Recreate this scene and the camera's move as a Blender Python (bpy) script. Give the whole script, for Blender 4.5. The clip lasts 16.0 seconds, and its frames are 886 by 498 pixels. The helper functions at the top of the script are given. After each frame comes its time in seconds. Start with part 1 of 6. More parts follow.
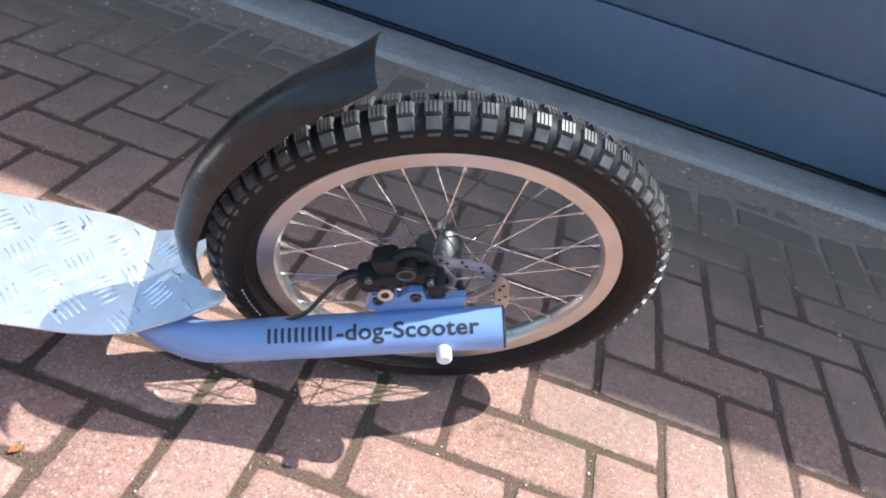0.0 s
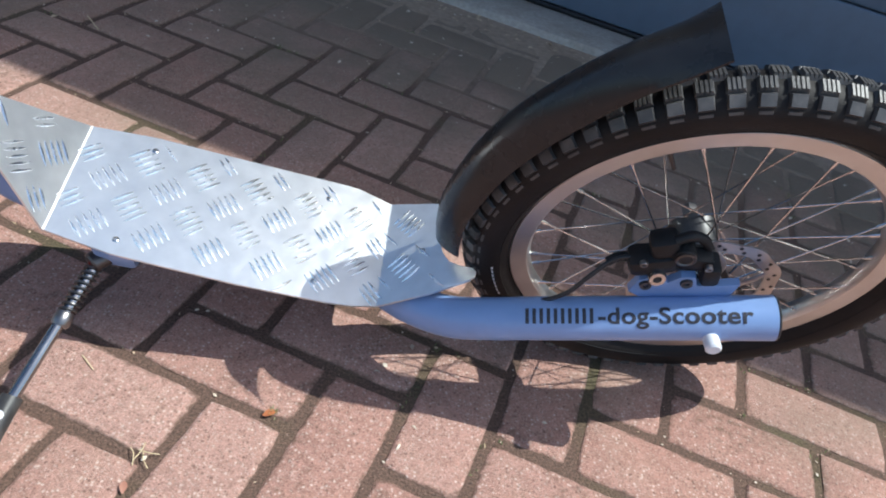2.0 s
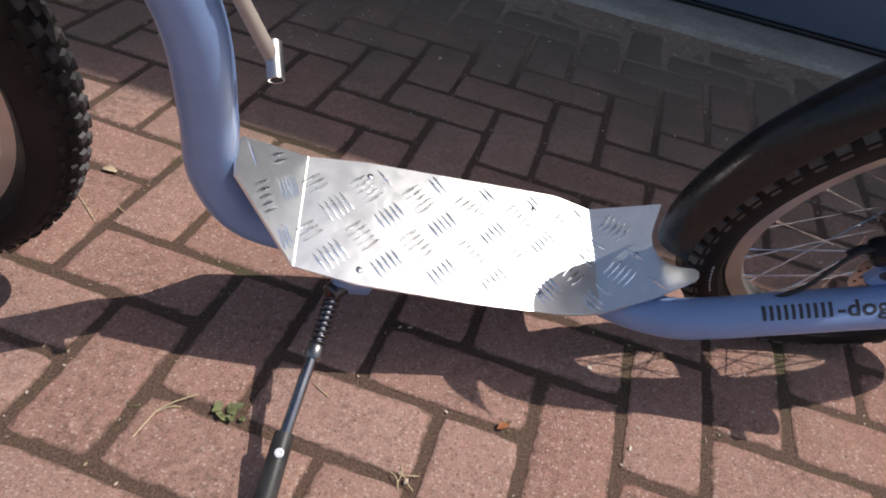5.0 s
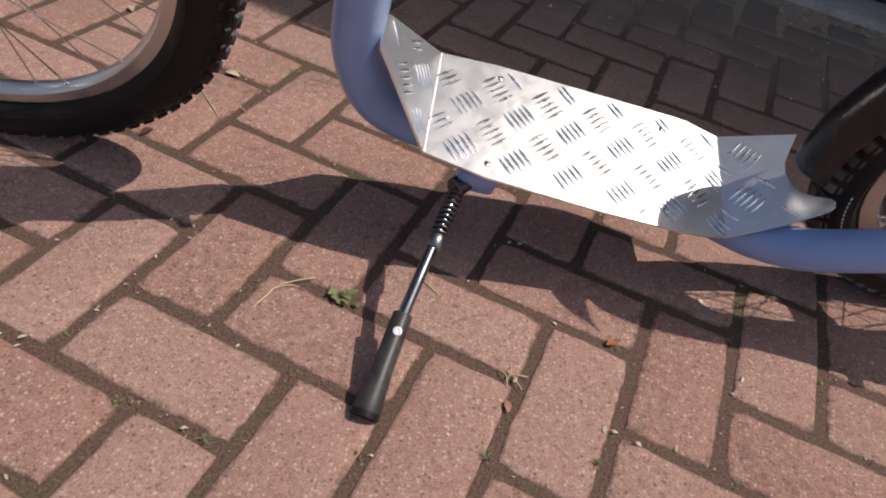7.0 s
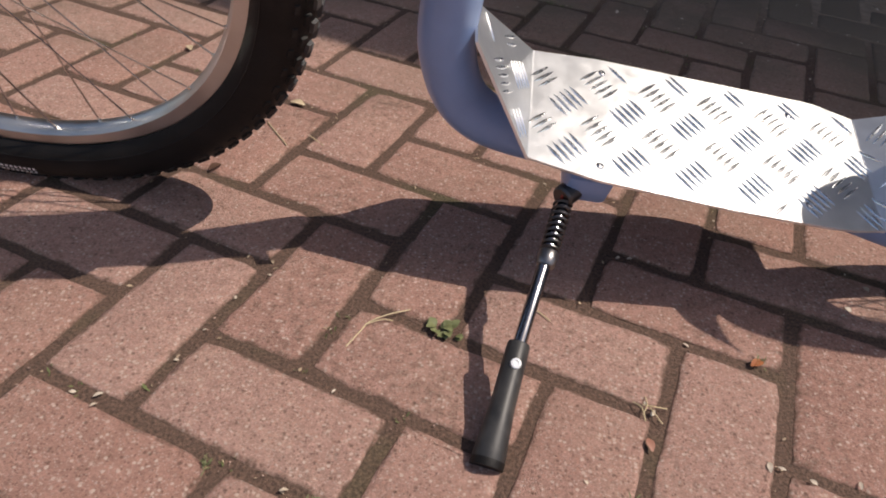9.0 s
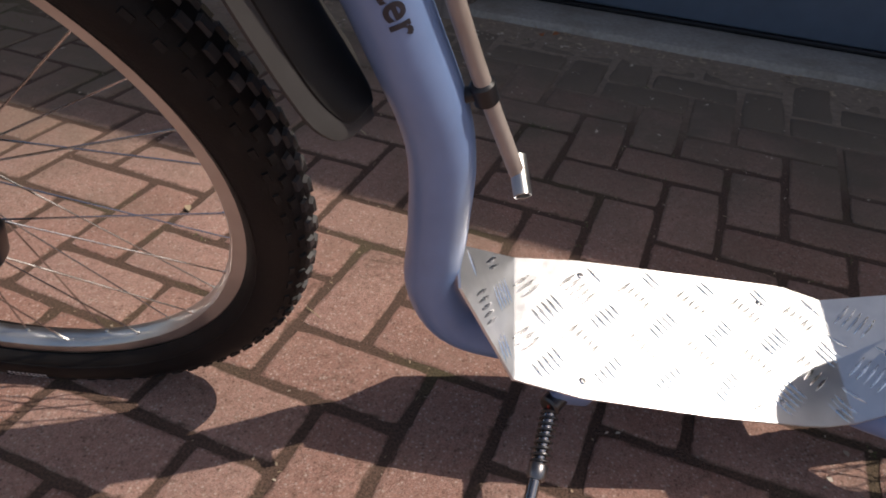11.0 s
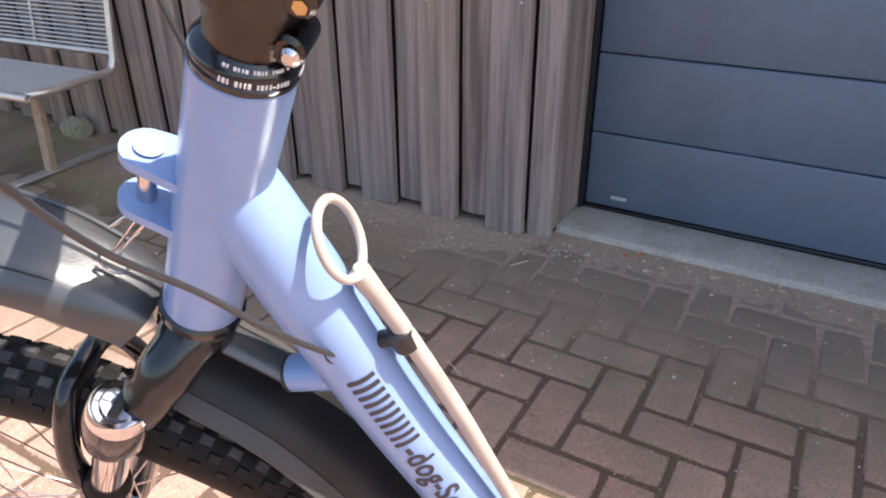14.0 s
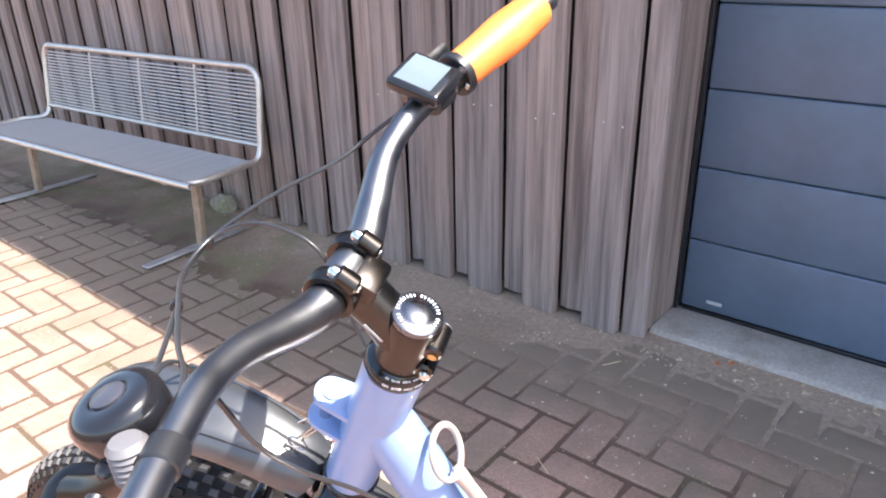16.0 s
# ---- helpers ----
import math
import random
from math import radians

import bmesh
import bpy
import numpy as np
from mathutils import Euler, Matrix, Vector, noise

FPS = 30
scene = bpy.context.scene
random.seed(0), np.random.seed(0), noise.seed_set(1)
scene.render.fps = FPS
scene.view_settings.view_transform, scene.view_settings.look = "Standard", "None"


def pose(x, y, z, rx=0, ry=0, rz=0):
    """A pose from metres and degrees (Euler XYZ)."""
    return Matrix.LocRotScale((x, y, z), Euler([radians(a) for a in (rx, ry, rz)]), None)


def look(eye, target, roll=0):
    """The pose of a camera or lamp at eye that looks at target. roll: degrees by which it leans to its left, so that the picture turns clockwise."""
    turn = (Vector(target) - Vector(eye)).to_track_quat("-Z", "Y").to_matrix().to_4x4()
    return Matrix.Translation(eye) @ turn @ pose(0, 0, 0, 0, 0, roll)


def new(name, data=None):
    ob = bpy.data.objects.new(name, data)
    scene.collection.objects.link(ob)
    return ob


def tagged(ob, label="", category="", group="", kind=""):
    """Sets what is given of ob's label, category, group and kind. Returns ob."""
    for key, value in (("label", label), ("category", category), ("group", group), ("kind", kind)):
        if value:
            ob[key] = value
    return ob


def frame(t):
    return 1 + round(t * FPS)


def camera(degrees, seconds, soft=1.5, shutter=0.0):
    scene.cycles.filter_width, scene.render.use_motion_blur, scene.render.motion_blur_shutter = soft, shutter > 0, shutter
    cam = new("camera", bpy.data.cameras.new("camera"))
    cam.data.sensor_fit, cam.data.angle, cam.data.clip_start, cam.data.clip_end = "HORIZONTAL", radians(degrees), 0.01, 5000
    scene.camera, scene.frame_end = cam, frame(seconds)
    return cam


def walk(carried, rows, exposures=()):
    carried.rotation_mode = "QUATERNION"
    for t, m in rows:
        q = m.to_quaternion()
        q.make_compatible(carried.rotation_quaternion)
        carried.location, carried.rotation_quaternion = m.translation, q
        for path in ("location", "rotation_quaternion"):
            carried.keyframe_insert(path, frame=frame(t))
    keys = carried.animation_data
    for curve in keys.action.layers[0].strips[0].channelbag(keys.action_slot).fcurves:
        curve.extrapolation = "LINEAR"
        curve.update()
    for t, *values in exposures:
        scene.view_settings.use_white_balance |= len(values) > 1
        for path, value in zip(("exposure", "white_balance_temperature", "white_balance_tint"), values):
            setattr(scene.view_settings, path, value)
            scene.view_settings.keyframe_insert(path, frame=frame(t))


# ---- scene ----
cam = camera(65.0, 16.0, soft=1.9)
PATH = [
    (0, (0.117, -0.717, 0.749), (0.561, 0.859, -0.4), 17.6),
    (0.5, (0.068, -0.725, 0.734), (0.489, 0.85, -0.423), 20.7),
    (1, (0.005, -0.717, 0.701), (0.387, 0.859, -0.47), 20.2),
    (1.5, (-0.046, -0.708, 0.69), (0.3, 0.857, -0.506), 18.2),
    (2, (-0.084, -0.694, 0.687), (0.176, 0.857, -0.549), 16.1),
    (2.5, (-0.121, -0.675, 0.703), (0.075, 0.851, -0.574), 13.7),
    (3, (-0.15, -0.66, 0.707), (0.03, 0.874, -0.564), 12.4),
    (3.5, (-0.215, -0.658, 0.684), (0.039, 0.848, -0.607), 12.3),
    (4, (-0.274, -0.642, 0.682), (0.003, 0.852, -0.618), 12.1),
    (4.2, (-0.292, -0.64, 0.685), (0.003, 0.86, -0.605), 12.1),
    (6.3, (-0.405, -0.734, 0.64), (-0.199, 0.772, -0.659), 14.1),
    (6.5, (-0.41, -0.736, 0.634), (-0.224, 0.765, -0.676), 14.2),
    (7, (-0.405, -0.733, 0.582), (-0.279, 0.753, -0.751), 13.9),
    (7.5, (-0.402, -0.741, 0.513), (-0.401, 0.78, -0.786), 11.7),
    (8, (-0.411, -0.72, 0.47), (-0.376, 0.825, -0.799), 11.2),
    (8.2, (-0.423, -0.712, 0.471), (-0.407, 0.828, -0.805), 9.9),
    (10.3, (-0.469, -0.626, 0.604), (-0.49, 0.942, -0.637), 4.3),
    (10.5, (-0.467, -0.617, 0.62), (-0.488, 0.955, -0.616), 4.6),
    (11, (-0.465, -0.599, 0.673), (-0.496, 1.002, -0.525), 3.3),
    (11.5, (-0.46, -0.579, 0.731), (-0.506, 1.06, -0.415), 2.2),
    (12, (-0.452, -0.562, 0.777), (-0.505, 1.122, -0.301), 2.1),
    (12.5, (-0.452, -0.56, 0.819), (-0.527, 1.145, -0.225), 1.7),
    (13, (-0.451, -0.565, 0.873), (-0.573, 1.163, -0.126), 1.1),
    (13.5, (-0.451, -0.579, 0.943), (-0.677, 1.147, -0.04), -0.4),
    (14, (-0.459, -0.59, 1.016), (-0.791, 1.142, 0.072), -0.4),
    (14.5, (-0.467, -0.603, 1.077), (-0.848, 1.144, 0.18), -0.0),
    (15, (-0.456, -0.617, 1.127), (-0.891, 1.139, 0.273), -0.6),
    (15.5, (-0.439, -0.65, 1.189), (-0.996, 1.094, 0.386), -1.5),
    (16, (-0.416, -0.698, 1.23), (-1.056, 1.016, 0.422), -1.5),
]
EXPOSURE = [(t, e, k, g) for t, e, k, g in ((0, 0.86, 5840, 2.5), (1, 0.78, 5840, 2.5), (2, 0.25, 5920, 2.5), (3, -0.13, 5980, 4), (4, -0.28, 6200, 7), (6.3, -0.52, 6780, 14), (7.2, -0.5, 6800, 14), (8.2, -0.36, 6900, 13.5), (10.3, -0.72, 6930, 13.5), (11.5, -0.64, 6930, 13), (12.3, 0.16, 6940, 12), (13, 0.98, 6950, 11), (14, 1.22, 6750, 10.5), (15, 1.44, 6700, 10.5), (16, 1.66, 6480, 10.5))]
walk(cam, [(t, look(eye, target, roll)) for t, eye, target, roll in PATH], EXPOSURE)


# ---- world and sun ----
world = bpy.data.worlds.new("sky")
scene.world = world
world.use_nodes = True
wn = world.node_tree
sky = wn.nodes.new("ShaderNodeTexSky")
sky.sky_type = "NISHITA"
sky.sun_disc = False
sky.sun_elevation, sky.sun_rotation = radians(57), radians(93)
sky.dust_density, sky.ozone_density = 2.0, 1.0
wn.links.new(sky.outputs[0], wn.nodes["Background"].inputs[0])
wn.nodes["Background"].inputs[1].default_value = 0.17
SUN_FROM = Vector((0.62, -0.045, 1.0))
sun = new("sun", bpy.data.lights.new("sun", "SUN"))
sun.data.energy, sun.data.angle, sun.data.color = 5.0, radians(0.53), (1.0, 0.95, 0.88)
sun.matrix_world = look(SUN_FROM * 20, (0, 0, 0))


# ---- building helpers ----
def mesh_of(name, bm, smooth=True):
    me = bpy.data.meshes.new(name)
    bm.normal_update()
    bm.to_mesh(me)
    bm.free()
    if smooth:
        for p in me.polygons:
            p.use_smooth = True
        me.set_sharp_from_angle(angle=radians(38))
    return me


def part(name, bm, material, parent=None, label="", smooth=True):
    """One mesh object under a thing or a part."""
    me = mesh_of(name, bm, smooth)
    me.materials.append(material)
    ob = new(name, me)
    ob.parent = parent
    if label:
        tagged(ob, label)
    return ob


def share(name, me, parent, m):
    """Another object on the same mesh."""
    ob = new(name, me)
    ob.parent = parent
    ob.matrix_basis = m
    return ob


def thing(name, label, category, m=None, group=""):
    ob = new(name)
    ob.empty_display_size = 0.05
    if m is not None:
        ob.matrix_basis = m
    return tagged(ob, label, category, group)


def glide(points, k=8):
    """A smooth line through the points."""
    P = [Vector(p) for p in points]
    P = [P[0] * 2 - P[1]] + P + [P[-1] * 2 - P[-2]]
    out = []
    for a, b, c, d in zip(P, P[1:], P[2:], P[3:]):
        for n in range(k):
            u = n / k
            out.append(0.5 * (2 * b + (c - a) * u + (2 * a - 5 * b + 4 * c - d) * u * u + (3 * b - a - 3 * c + d) * u ** 3))
    return out + [P[-2]]


def sweep(points, r, n=16, bm=None, flat=1.0, up=None, closed=False):
    """A tube along a line; r is one radius or one for each point; flat squeezes it across up."""
    bm = bm or bmesh.new()
    P = [Vector(p) for p in points]
    R = list(r) if hasattr(r, "__len__") else [r] * len(P)
    T = []
    for i in range(len(P)):
        a, b = (P[i - 1], P[(i + 1) % len(P)]) if closed else (P[max(i - 1, 0)], P[min(i + 1, len(P) - 1)])
        T.append((b - a).normalized())
    side = Vector(up) if up else (Vector((0, 1, 0)) if abs(T[0].y) < 0.9 else Vector((0, 0, 1)))
    rings = []
    for p, t, q in zip(P, T, R):
        side = (side - t * side.dot(t)).normalized()
        other = t.cross(side)
        rings.append([bm.verts.new(p + q * (math.cos(a) * side * flat + math.sin(a) * other)) for a in (2 * math.pi * k / n for k in range(n))])
    pairs = list(zip(rings, rings[1:])) + ([(rings[-1], rings[0])] if closed else [])
    for a, b in pairs:
        for k in range(n):
            bm.faces.new((a[k], a[(k + 1) % n], b[(k + 1) % n], b[k]))
    if not closed:
        bm.faces.new(rings[0][::-1])
        bm.faces.new(rings[-1])
    return bm


def lathe(profile, n=48, closed=False, bm=None, m=None):
    """A shape turned about the y axis from pairs of radius and y."""
    bm = bm or bmesh.new()
    rings = []
    for k in range(n):
        a = 2 * math.pi * k / n
        ring = [Vector((q * math.cos(a), y, q * math.sin(a))) for q, y in profile]
        rings.append([bm.verts.new(m @ v if m is not None else v) for v in ring])
    c = len(profile)
    for a, b in zip(rings, rings[1:] + rings[:1]):
        for k in range(c if closed else c - 1):
            if profile[k][0] < 1e-6 and profile[(k + 1) % c][0] < 1e-6:
                continue
            bm.faces.new((a[k], a[(k + 1) % c], b[(k + 1) % c], b[k]))
    bmesh.ops.remove_doubles(bm, verts=bm.verts, dist=1e-6)
    return bm


def block(size, m=None, bevel=0.0, bm=None, seg=1):
    """A box with worn edges; size in metres, m its pose."""
    out = bm or bmesh.new()
    b = bmesh.new()
    bmesh.ops.create_cube(b, size=1.0)
    for v in b.verts:
        v.co = Vector((v.co.x * size[0], v.co.y * size[1], v.co.z * size[2]))
    if bevel:
        bmesh.ops.bevel(b, geom=b.edges[:], offset=bevel, segments=seg, affect="EDGES", profile=0.5)
    made = {v: out.verts.new(m @ v.co if m is not None else v.co) for v in b.verts}
    for f in b.faces:
        out.faces.new([made[v] for v in f.verts])
    b.free()
    return out


def along(a, b, roll=0.0):
    """A pose whose y axis runs from a to b, at a."""
    a, b = Vector(a), Vector(b)
    return Matrix.Translation(a) @ (b - a).to_track_quat("Y", "Z").to_matrix().to_4x4() @ pose(0, 0, 0, 0, roll, 0)


def rod(a, b, r, n=14, bevel=0.0, bm=None):
    """A round bar from a to b with eased ends."""
    d = (Vector(b) - Vector(a)).length
    e = min(bevel, r * 0.9, d * 0.45)
    return lathe([(0, 0), (r - e, 0), (r, e), (r, d - e), (r - e, d), (0, d)], n, bm=bm, m=along(a, b))


def plate(outline, t, place, bm=None):
    """A sheet of thickness t from a flat outline (x, y); place lifts a point of it into the scene."""
    bm = bm or bmesh.new()
    top = [bm.verts.new(place(x, y, 0.0)) for x, y in outline]
    low = [bm.verts.new(place(x, y, -t)) for x, y in outline]
    bm.faces.new(top)
    bm.faces.new(low[::-1])
    for k in range(len(outline)):
        j = (k + 1) % len(outline)
        bm.faces.new((top[j], top[k], low[k], low[j]))
    bmesh.ops.recalc_face_normals(bm, faces=bm.faces)
    return bm


# ---- axes of the wall and the paving ----
TURN = radians(-19.43)
U, V = Vector((math.cos(TURN), math.sin(TURN), 0)), Vector((-math.sin(TURN), math.cos(TURN), 0))
SET = pose(0, 0, 0, 0, 0, -19.43)


# ---- materials ----
def material(name, color, rough=0.5, metal=0.0, vary=0.15, scale=30.0, bump=0.0, grain=300.0, second=None, mix=0.0, mix_scale=6.0, each=0.0, coat=0.0, spec=0.5, uneven=0.06):
    """A surface with two scales of variation: soft patches (second, mix) and fine grain (vary, bump)."""
    ma = bpy.data.materials.new(name)
    ma.use_nodes = True
    t = ma.node_tree
    b = t.nodes["Principled BSDF"]
    b.inputs["Metallic"].default_value = metal
    b.inputs["Coat Weight"].default_value = coat
    b.inputs["Coat Roughness"].default_value = 0.08
    b.inputs["Specular IOR Level"].default_value = spec
    co = t.nodes.new("ShaderNodeTexCoord")

    def noise_at(s, detail=4.0):
        n = t.nodes.new("ShaderNodeTexNoise")
        n.inputs["Scale"].default_value, n.inputs["Detail"].default_value = s, detail
        t.links.new(co.outputs["Object"], n.inputs["Vector"])
        return n

    def blend(kind, a, c, fac):
        m = t.nodes.new("ShaderNodeMix")
        m.data_type, m.blend_type = "RGBA", kind
        for sock, value in ((6, a), (7, c), (0, fac)):
            if hasattr(value, "is_linked"):
                t.links.new(value, m.inputs[sock])
            else:
                m.inputs[sock].default_value = value
        return m.outputs[2]

    def ramp(sock, lo, hi, a=0.0, c=1.0):
        r = t.nodes.new("ShaderNodeMapRange")
        r.inputs[1].default_value, r.inputs[2].default_value, r.inputs[3].default_value, r.inputs[4].default_value = lo, hi, a, c
        t.links.new(sock, r.inputs[0])
        return r.outputs[0]

    col = (*color, 1)
    if second:
        col = blend("MIX", col, (*second, 1), ramp(noise_at(mix_scale).outputs[0], 0.62 - mix * 0.3, 0.72, 0.0, 1.0))
    fine = noise_at(scale, 6.0)
    col = blend("MULTIPLY", col, blend("MIX", (1 - vary, 1 - vary, 1 - vary, 1), (1 + vary, 1 + vary, 1 + vary, 1), ramp(fine.outputs[0], 0.3, 0.7)), 1.0)
    if each:
        info = t.nodes.new("ShaderNodeObjectInfo")
        col = blend("MULTIPLY", col, blend("MIX", (1 - each, 1 - each, 1 - each, 1), (1 + each, 1 + each, 1 + each, 1), info.outputs["Random"]), 1.0)
    if hasattr(col, "is_linked"):
        t.links.new(col, b.inputs["Base Color"])
    t.links.new(ramp(fine.outputs[0], 0.3, 0.7, max(rough - uneven, 0.02), min(rough + uneven, 1)), b.inputs["Roughness"])
    if bump:
        g = noise_at(grain, 5.0)
        bu = t.nodes.new("ShaderNodeBump")
        bu.inputs["Strength"].default_value, bu.inputs["Distance"].default_value = 1.0, bump
        t.links.new(g.outputs[0], bu.inputs["Height"])
        t.links.new(bu.outputs[0], b.inputs["Normal"])
    return ma


def paver_material(name, objects):
    """Red concrete with pale and dark aggregate, worn patches and brown joint dirt at the rims."""
    ma = bpy.data.materials.new(name)
    ma.use_nodes = True
    t = ma.node_tree
    b = t.nodes["Principled BSDF"]
    geo = t.nodes.new("ShaderNodeNewGeometry")

    def noise_at(s, detail=4.0, rough=0.6):
        n = t.nodes.new("ShaderNodeTexNoise")
        n.inputs["Scale"].default_value, n.inputs["Detail"].default_value, n.inputs["Roughness"].default_value = s, detail, rough
        t.links.new(geo.outputs["Position"], n.inputs["Vector"])
        return n.outputs[0]

    def span(sock, lo, hi, a, c):
        r = t.nodes.new("ShaderNodeMapRange")
        for k, v in enumerate((lo, hi, a, c)):
            r.inputs[k + 1].default_value = v
        t.links.new(sock, r.inputs[0])
        return r.outputs[0]

    def mix(kind, a, c, fac):
        m = t.nodes.new("ShaderNodeMix")
        m.data_type, m.blend_type = "RGBA", kind
        for sock, value in ((6, a), (7, c), (0, fac)):
            if hasattr(value, "is_linked"):
                t.links.new(value, m.inputs[sock])
            else:
                m.inputs[sock].default_value = value
        return m.outputs[2]

    if objects:
        one = t.nodes.new("ShaderNodeObjectInfo").outputs["Random"]
    else:
        one = geo.outputs["Random Per Island"]
    col = mix("MIX", (0.385, 0.211, 0.168, 1), (0.458, 0.281, 0.232, 1), one)
    col = mix("MIX", col, (0.47, 0.31, 0.245, 1), span(noise_at(9, 5), 0.5, 0.75, 0, 0.55))
    col = mix("MIX", col, (0.22, 0.135, 0.10, 1), span(noise_at(23, 4), 0.55, 0.78, 0, 0.2))
    def grains(size, share, reach, color, strength, base):
        """Round grains: share of the cells carry one, out to reach from the cell's middle."""
        v = t.nodes.new("ShaderNodeTexVoronoi")
        v.inputs["Scale"].default_value = size
        t.links.new(geo.outputs["Position"], v.inputs["Vector"])
        sep = t.nodes.new("ShaderNodeSeparateColor")
        t.links.new(v.outputs["Color"], sep.inputs[0])
        both = t.nodes.new("ShaderNodeMath")
        both.operation = "MULTIPLY"
        t.links.new(span(sep.outputs[0], 1 - share, 1 - share * 0.6, 0, strength), both.inputs[0])
        t.links.new(span(v.outputs["Distance"], reach, reach * 0.45, 0, 1), both.inputs[1])
        return mix("MIX", base, color, both.outputs[0])

    col = mix("MULTIPLY", col, mix("MIX", (0.84, 0.82, 0.81, 1), (1.4, 1.39, 1.385, 1), span(noise_at(330, 6, 0.75), 0.32, 0.68, 0, 1)), 1.0)
    col = mix("MULTIPLY", col, mix("MIX", (0.93, 0.915, 0.905, 1), (1.2, 1.2, 1.2, 1), span(noise_at(70, 5, 0.7), 0.35, 0.65, 0, 1)), 1.0)
    col = grains(560, 0.3, 0.62, (0.68, 0.52, 0.44, 1), 0.65, col)
    col = grains(420, 0.26, 0.6, (0.17, 0.088, 0.066, 1), 0.62, col)
    col = grains(300, 0.18, 0.55, (0.56, 0.29, 0.22, 1), 0.6, col)
    col = grains(250, 0.17, 0.5, (0.76, 0.6, 0.51, 1), 0.85, col)
    col = grains(175, 0.14, 0.42, (0.74, 0.56, 0.48, 1), 0.8, col)
    col = grains(190, 0.13, 0.45, (0.16, 0.085, 0.066, 1), 0.7, col)
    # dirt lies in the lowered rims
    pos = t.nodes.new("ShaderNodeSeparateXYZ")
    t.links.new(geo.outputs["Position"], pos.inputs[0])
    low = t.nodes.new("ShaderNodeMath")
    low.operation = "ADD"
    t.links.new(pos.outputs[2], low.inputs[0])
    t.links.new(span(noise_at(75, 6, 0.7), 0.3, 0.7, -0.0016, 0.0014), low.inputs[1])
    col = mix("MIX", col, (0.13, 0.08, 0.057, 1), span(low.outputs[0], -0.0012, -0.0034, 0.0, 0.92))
    # dust towards the wall, its tone also carrying the paving's shade; moss stains
    dot = t.nodes.new("ShaderNodeVectorMath")
    dot.operation = "DOT_PRODUCT"
    dot.inputs[1].default_value = V
    t.links.new(geo.outputs["Position"], dot.inputs[0])
    add = t.nodes.new("ShaderNodeMath")
    add.operation = "ADD"
    t.links.new(dot.outputs["Value"], add.inputs[0])
    t.links.new(span(noise_at(5, 4), 0.3, 0.7, -0.28, 0.28), add.inputs[1])
    far = t.nodes.new("ShaderNodeVectorMath")
    far.operation = "DOT_PRODUCT"
    far.inputs[1].default_value = U
    t.links.new(geo.outputs["Position"], far.inputs[0])
    total = t.nodes.new("ShaderNodeMath")
    total.operation = "ADD"
    t.links.new(add.outputs[0], total.inputs[0])
    t.links.new(span(far.outputs["Value"], -0.9, -1.9, 0.0, 0.6), total.inputs[1])
    col = mix("MIX", col, (0.215, 0.174, 0.128, 1), span(total.outputs[0], 0.0, 0.85, 0.06, 0.92))
    col = mix("MIX", col, (0.10, 0.095, 0.05, 1), span(noise_at(3.1, 6), 0.66, 0.8, 0.0, 0.2))
    t.links.new(col, b.inputs["Base Color"])
    b.inputs["Roughness"].default_value = 0.88
    b.inputs["Specular IOR Level"].default_value = 0.3
    bu = t.nodes.new("ShaderNodeBump")
    bu.inputs["Strength"].default_value, bu.inputs["Distance"].default_value = 1.0, 0.0045
    t.links.new(noise_at(190, 6, 0.78), bu.inputs["Height"])
    t.links.new(bu.outputs[0], b.inputs["Normal"])
    return ma


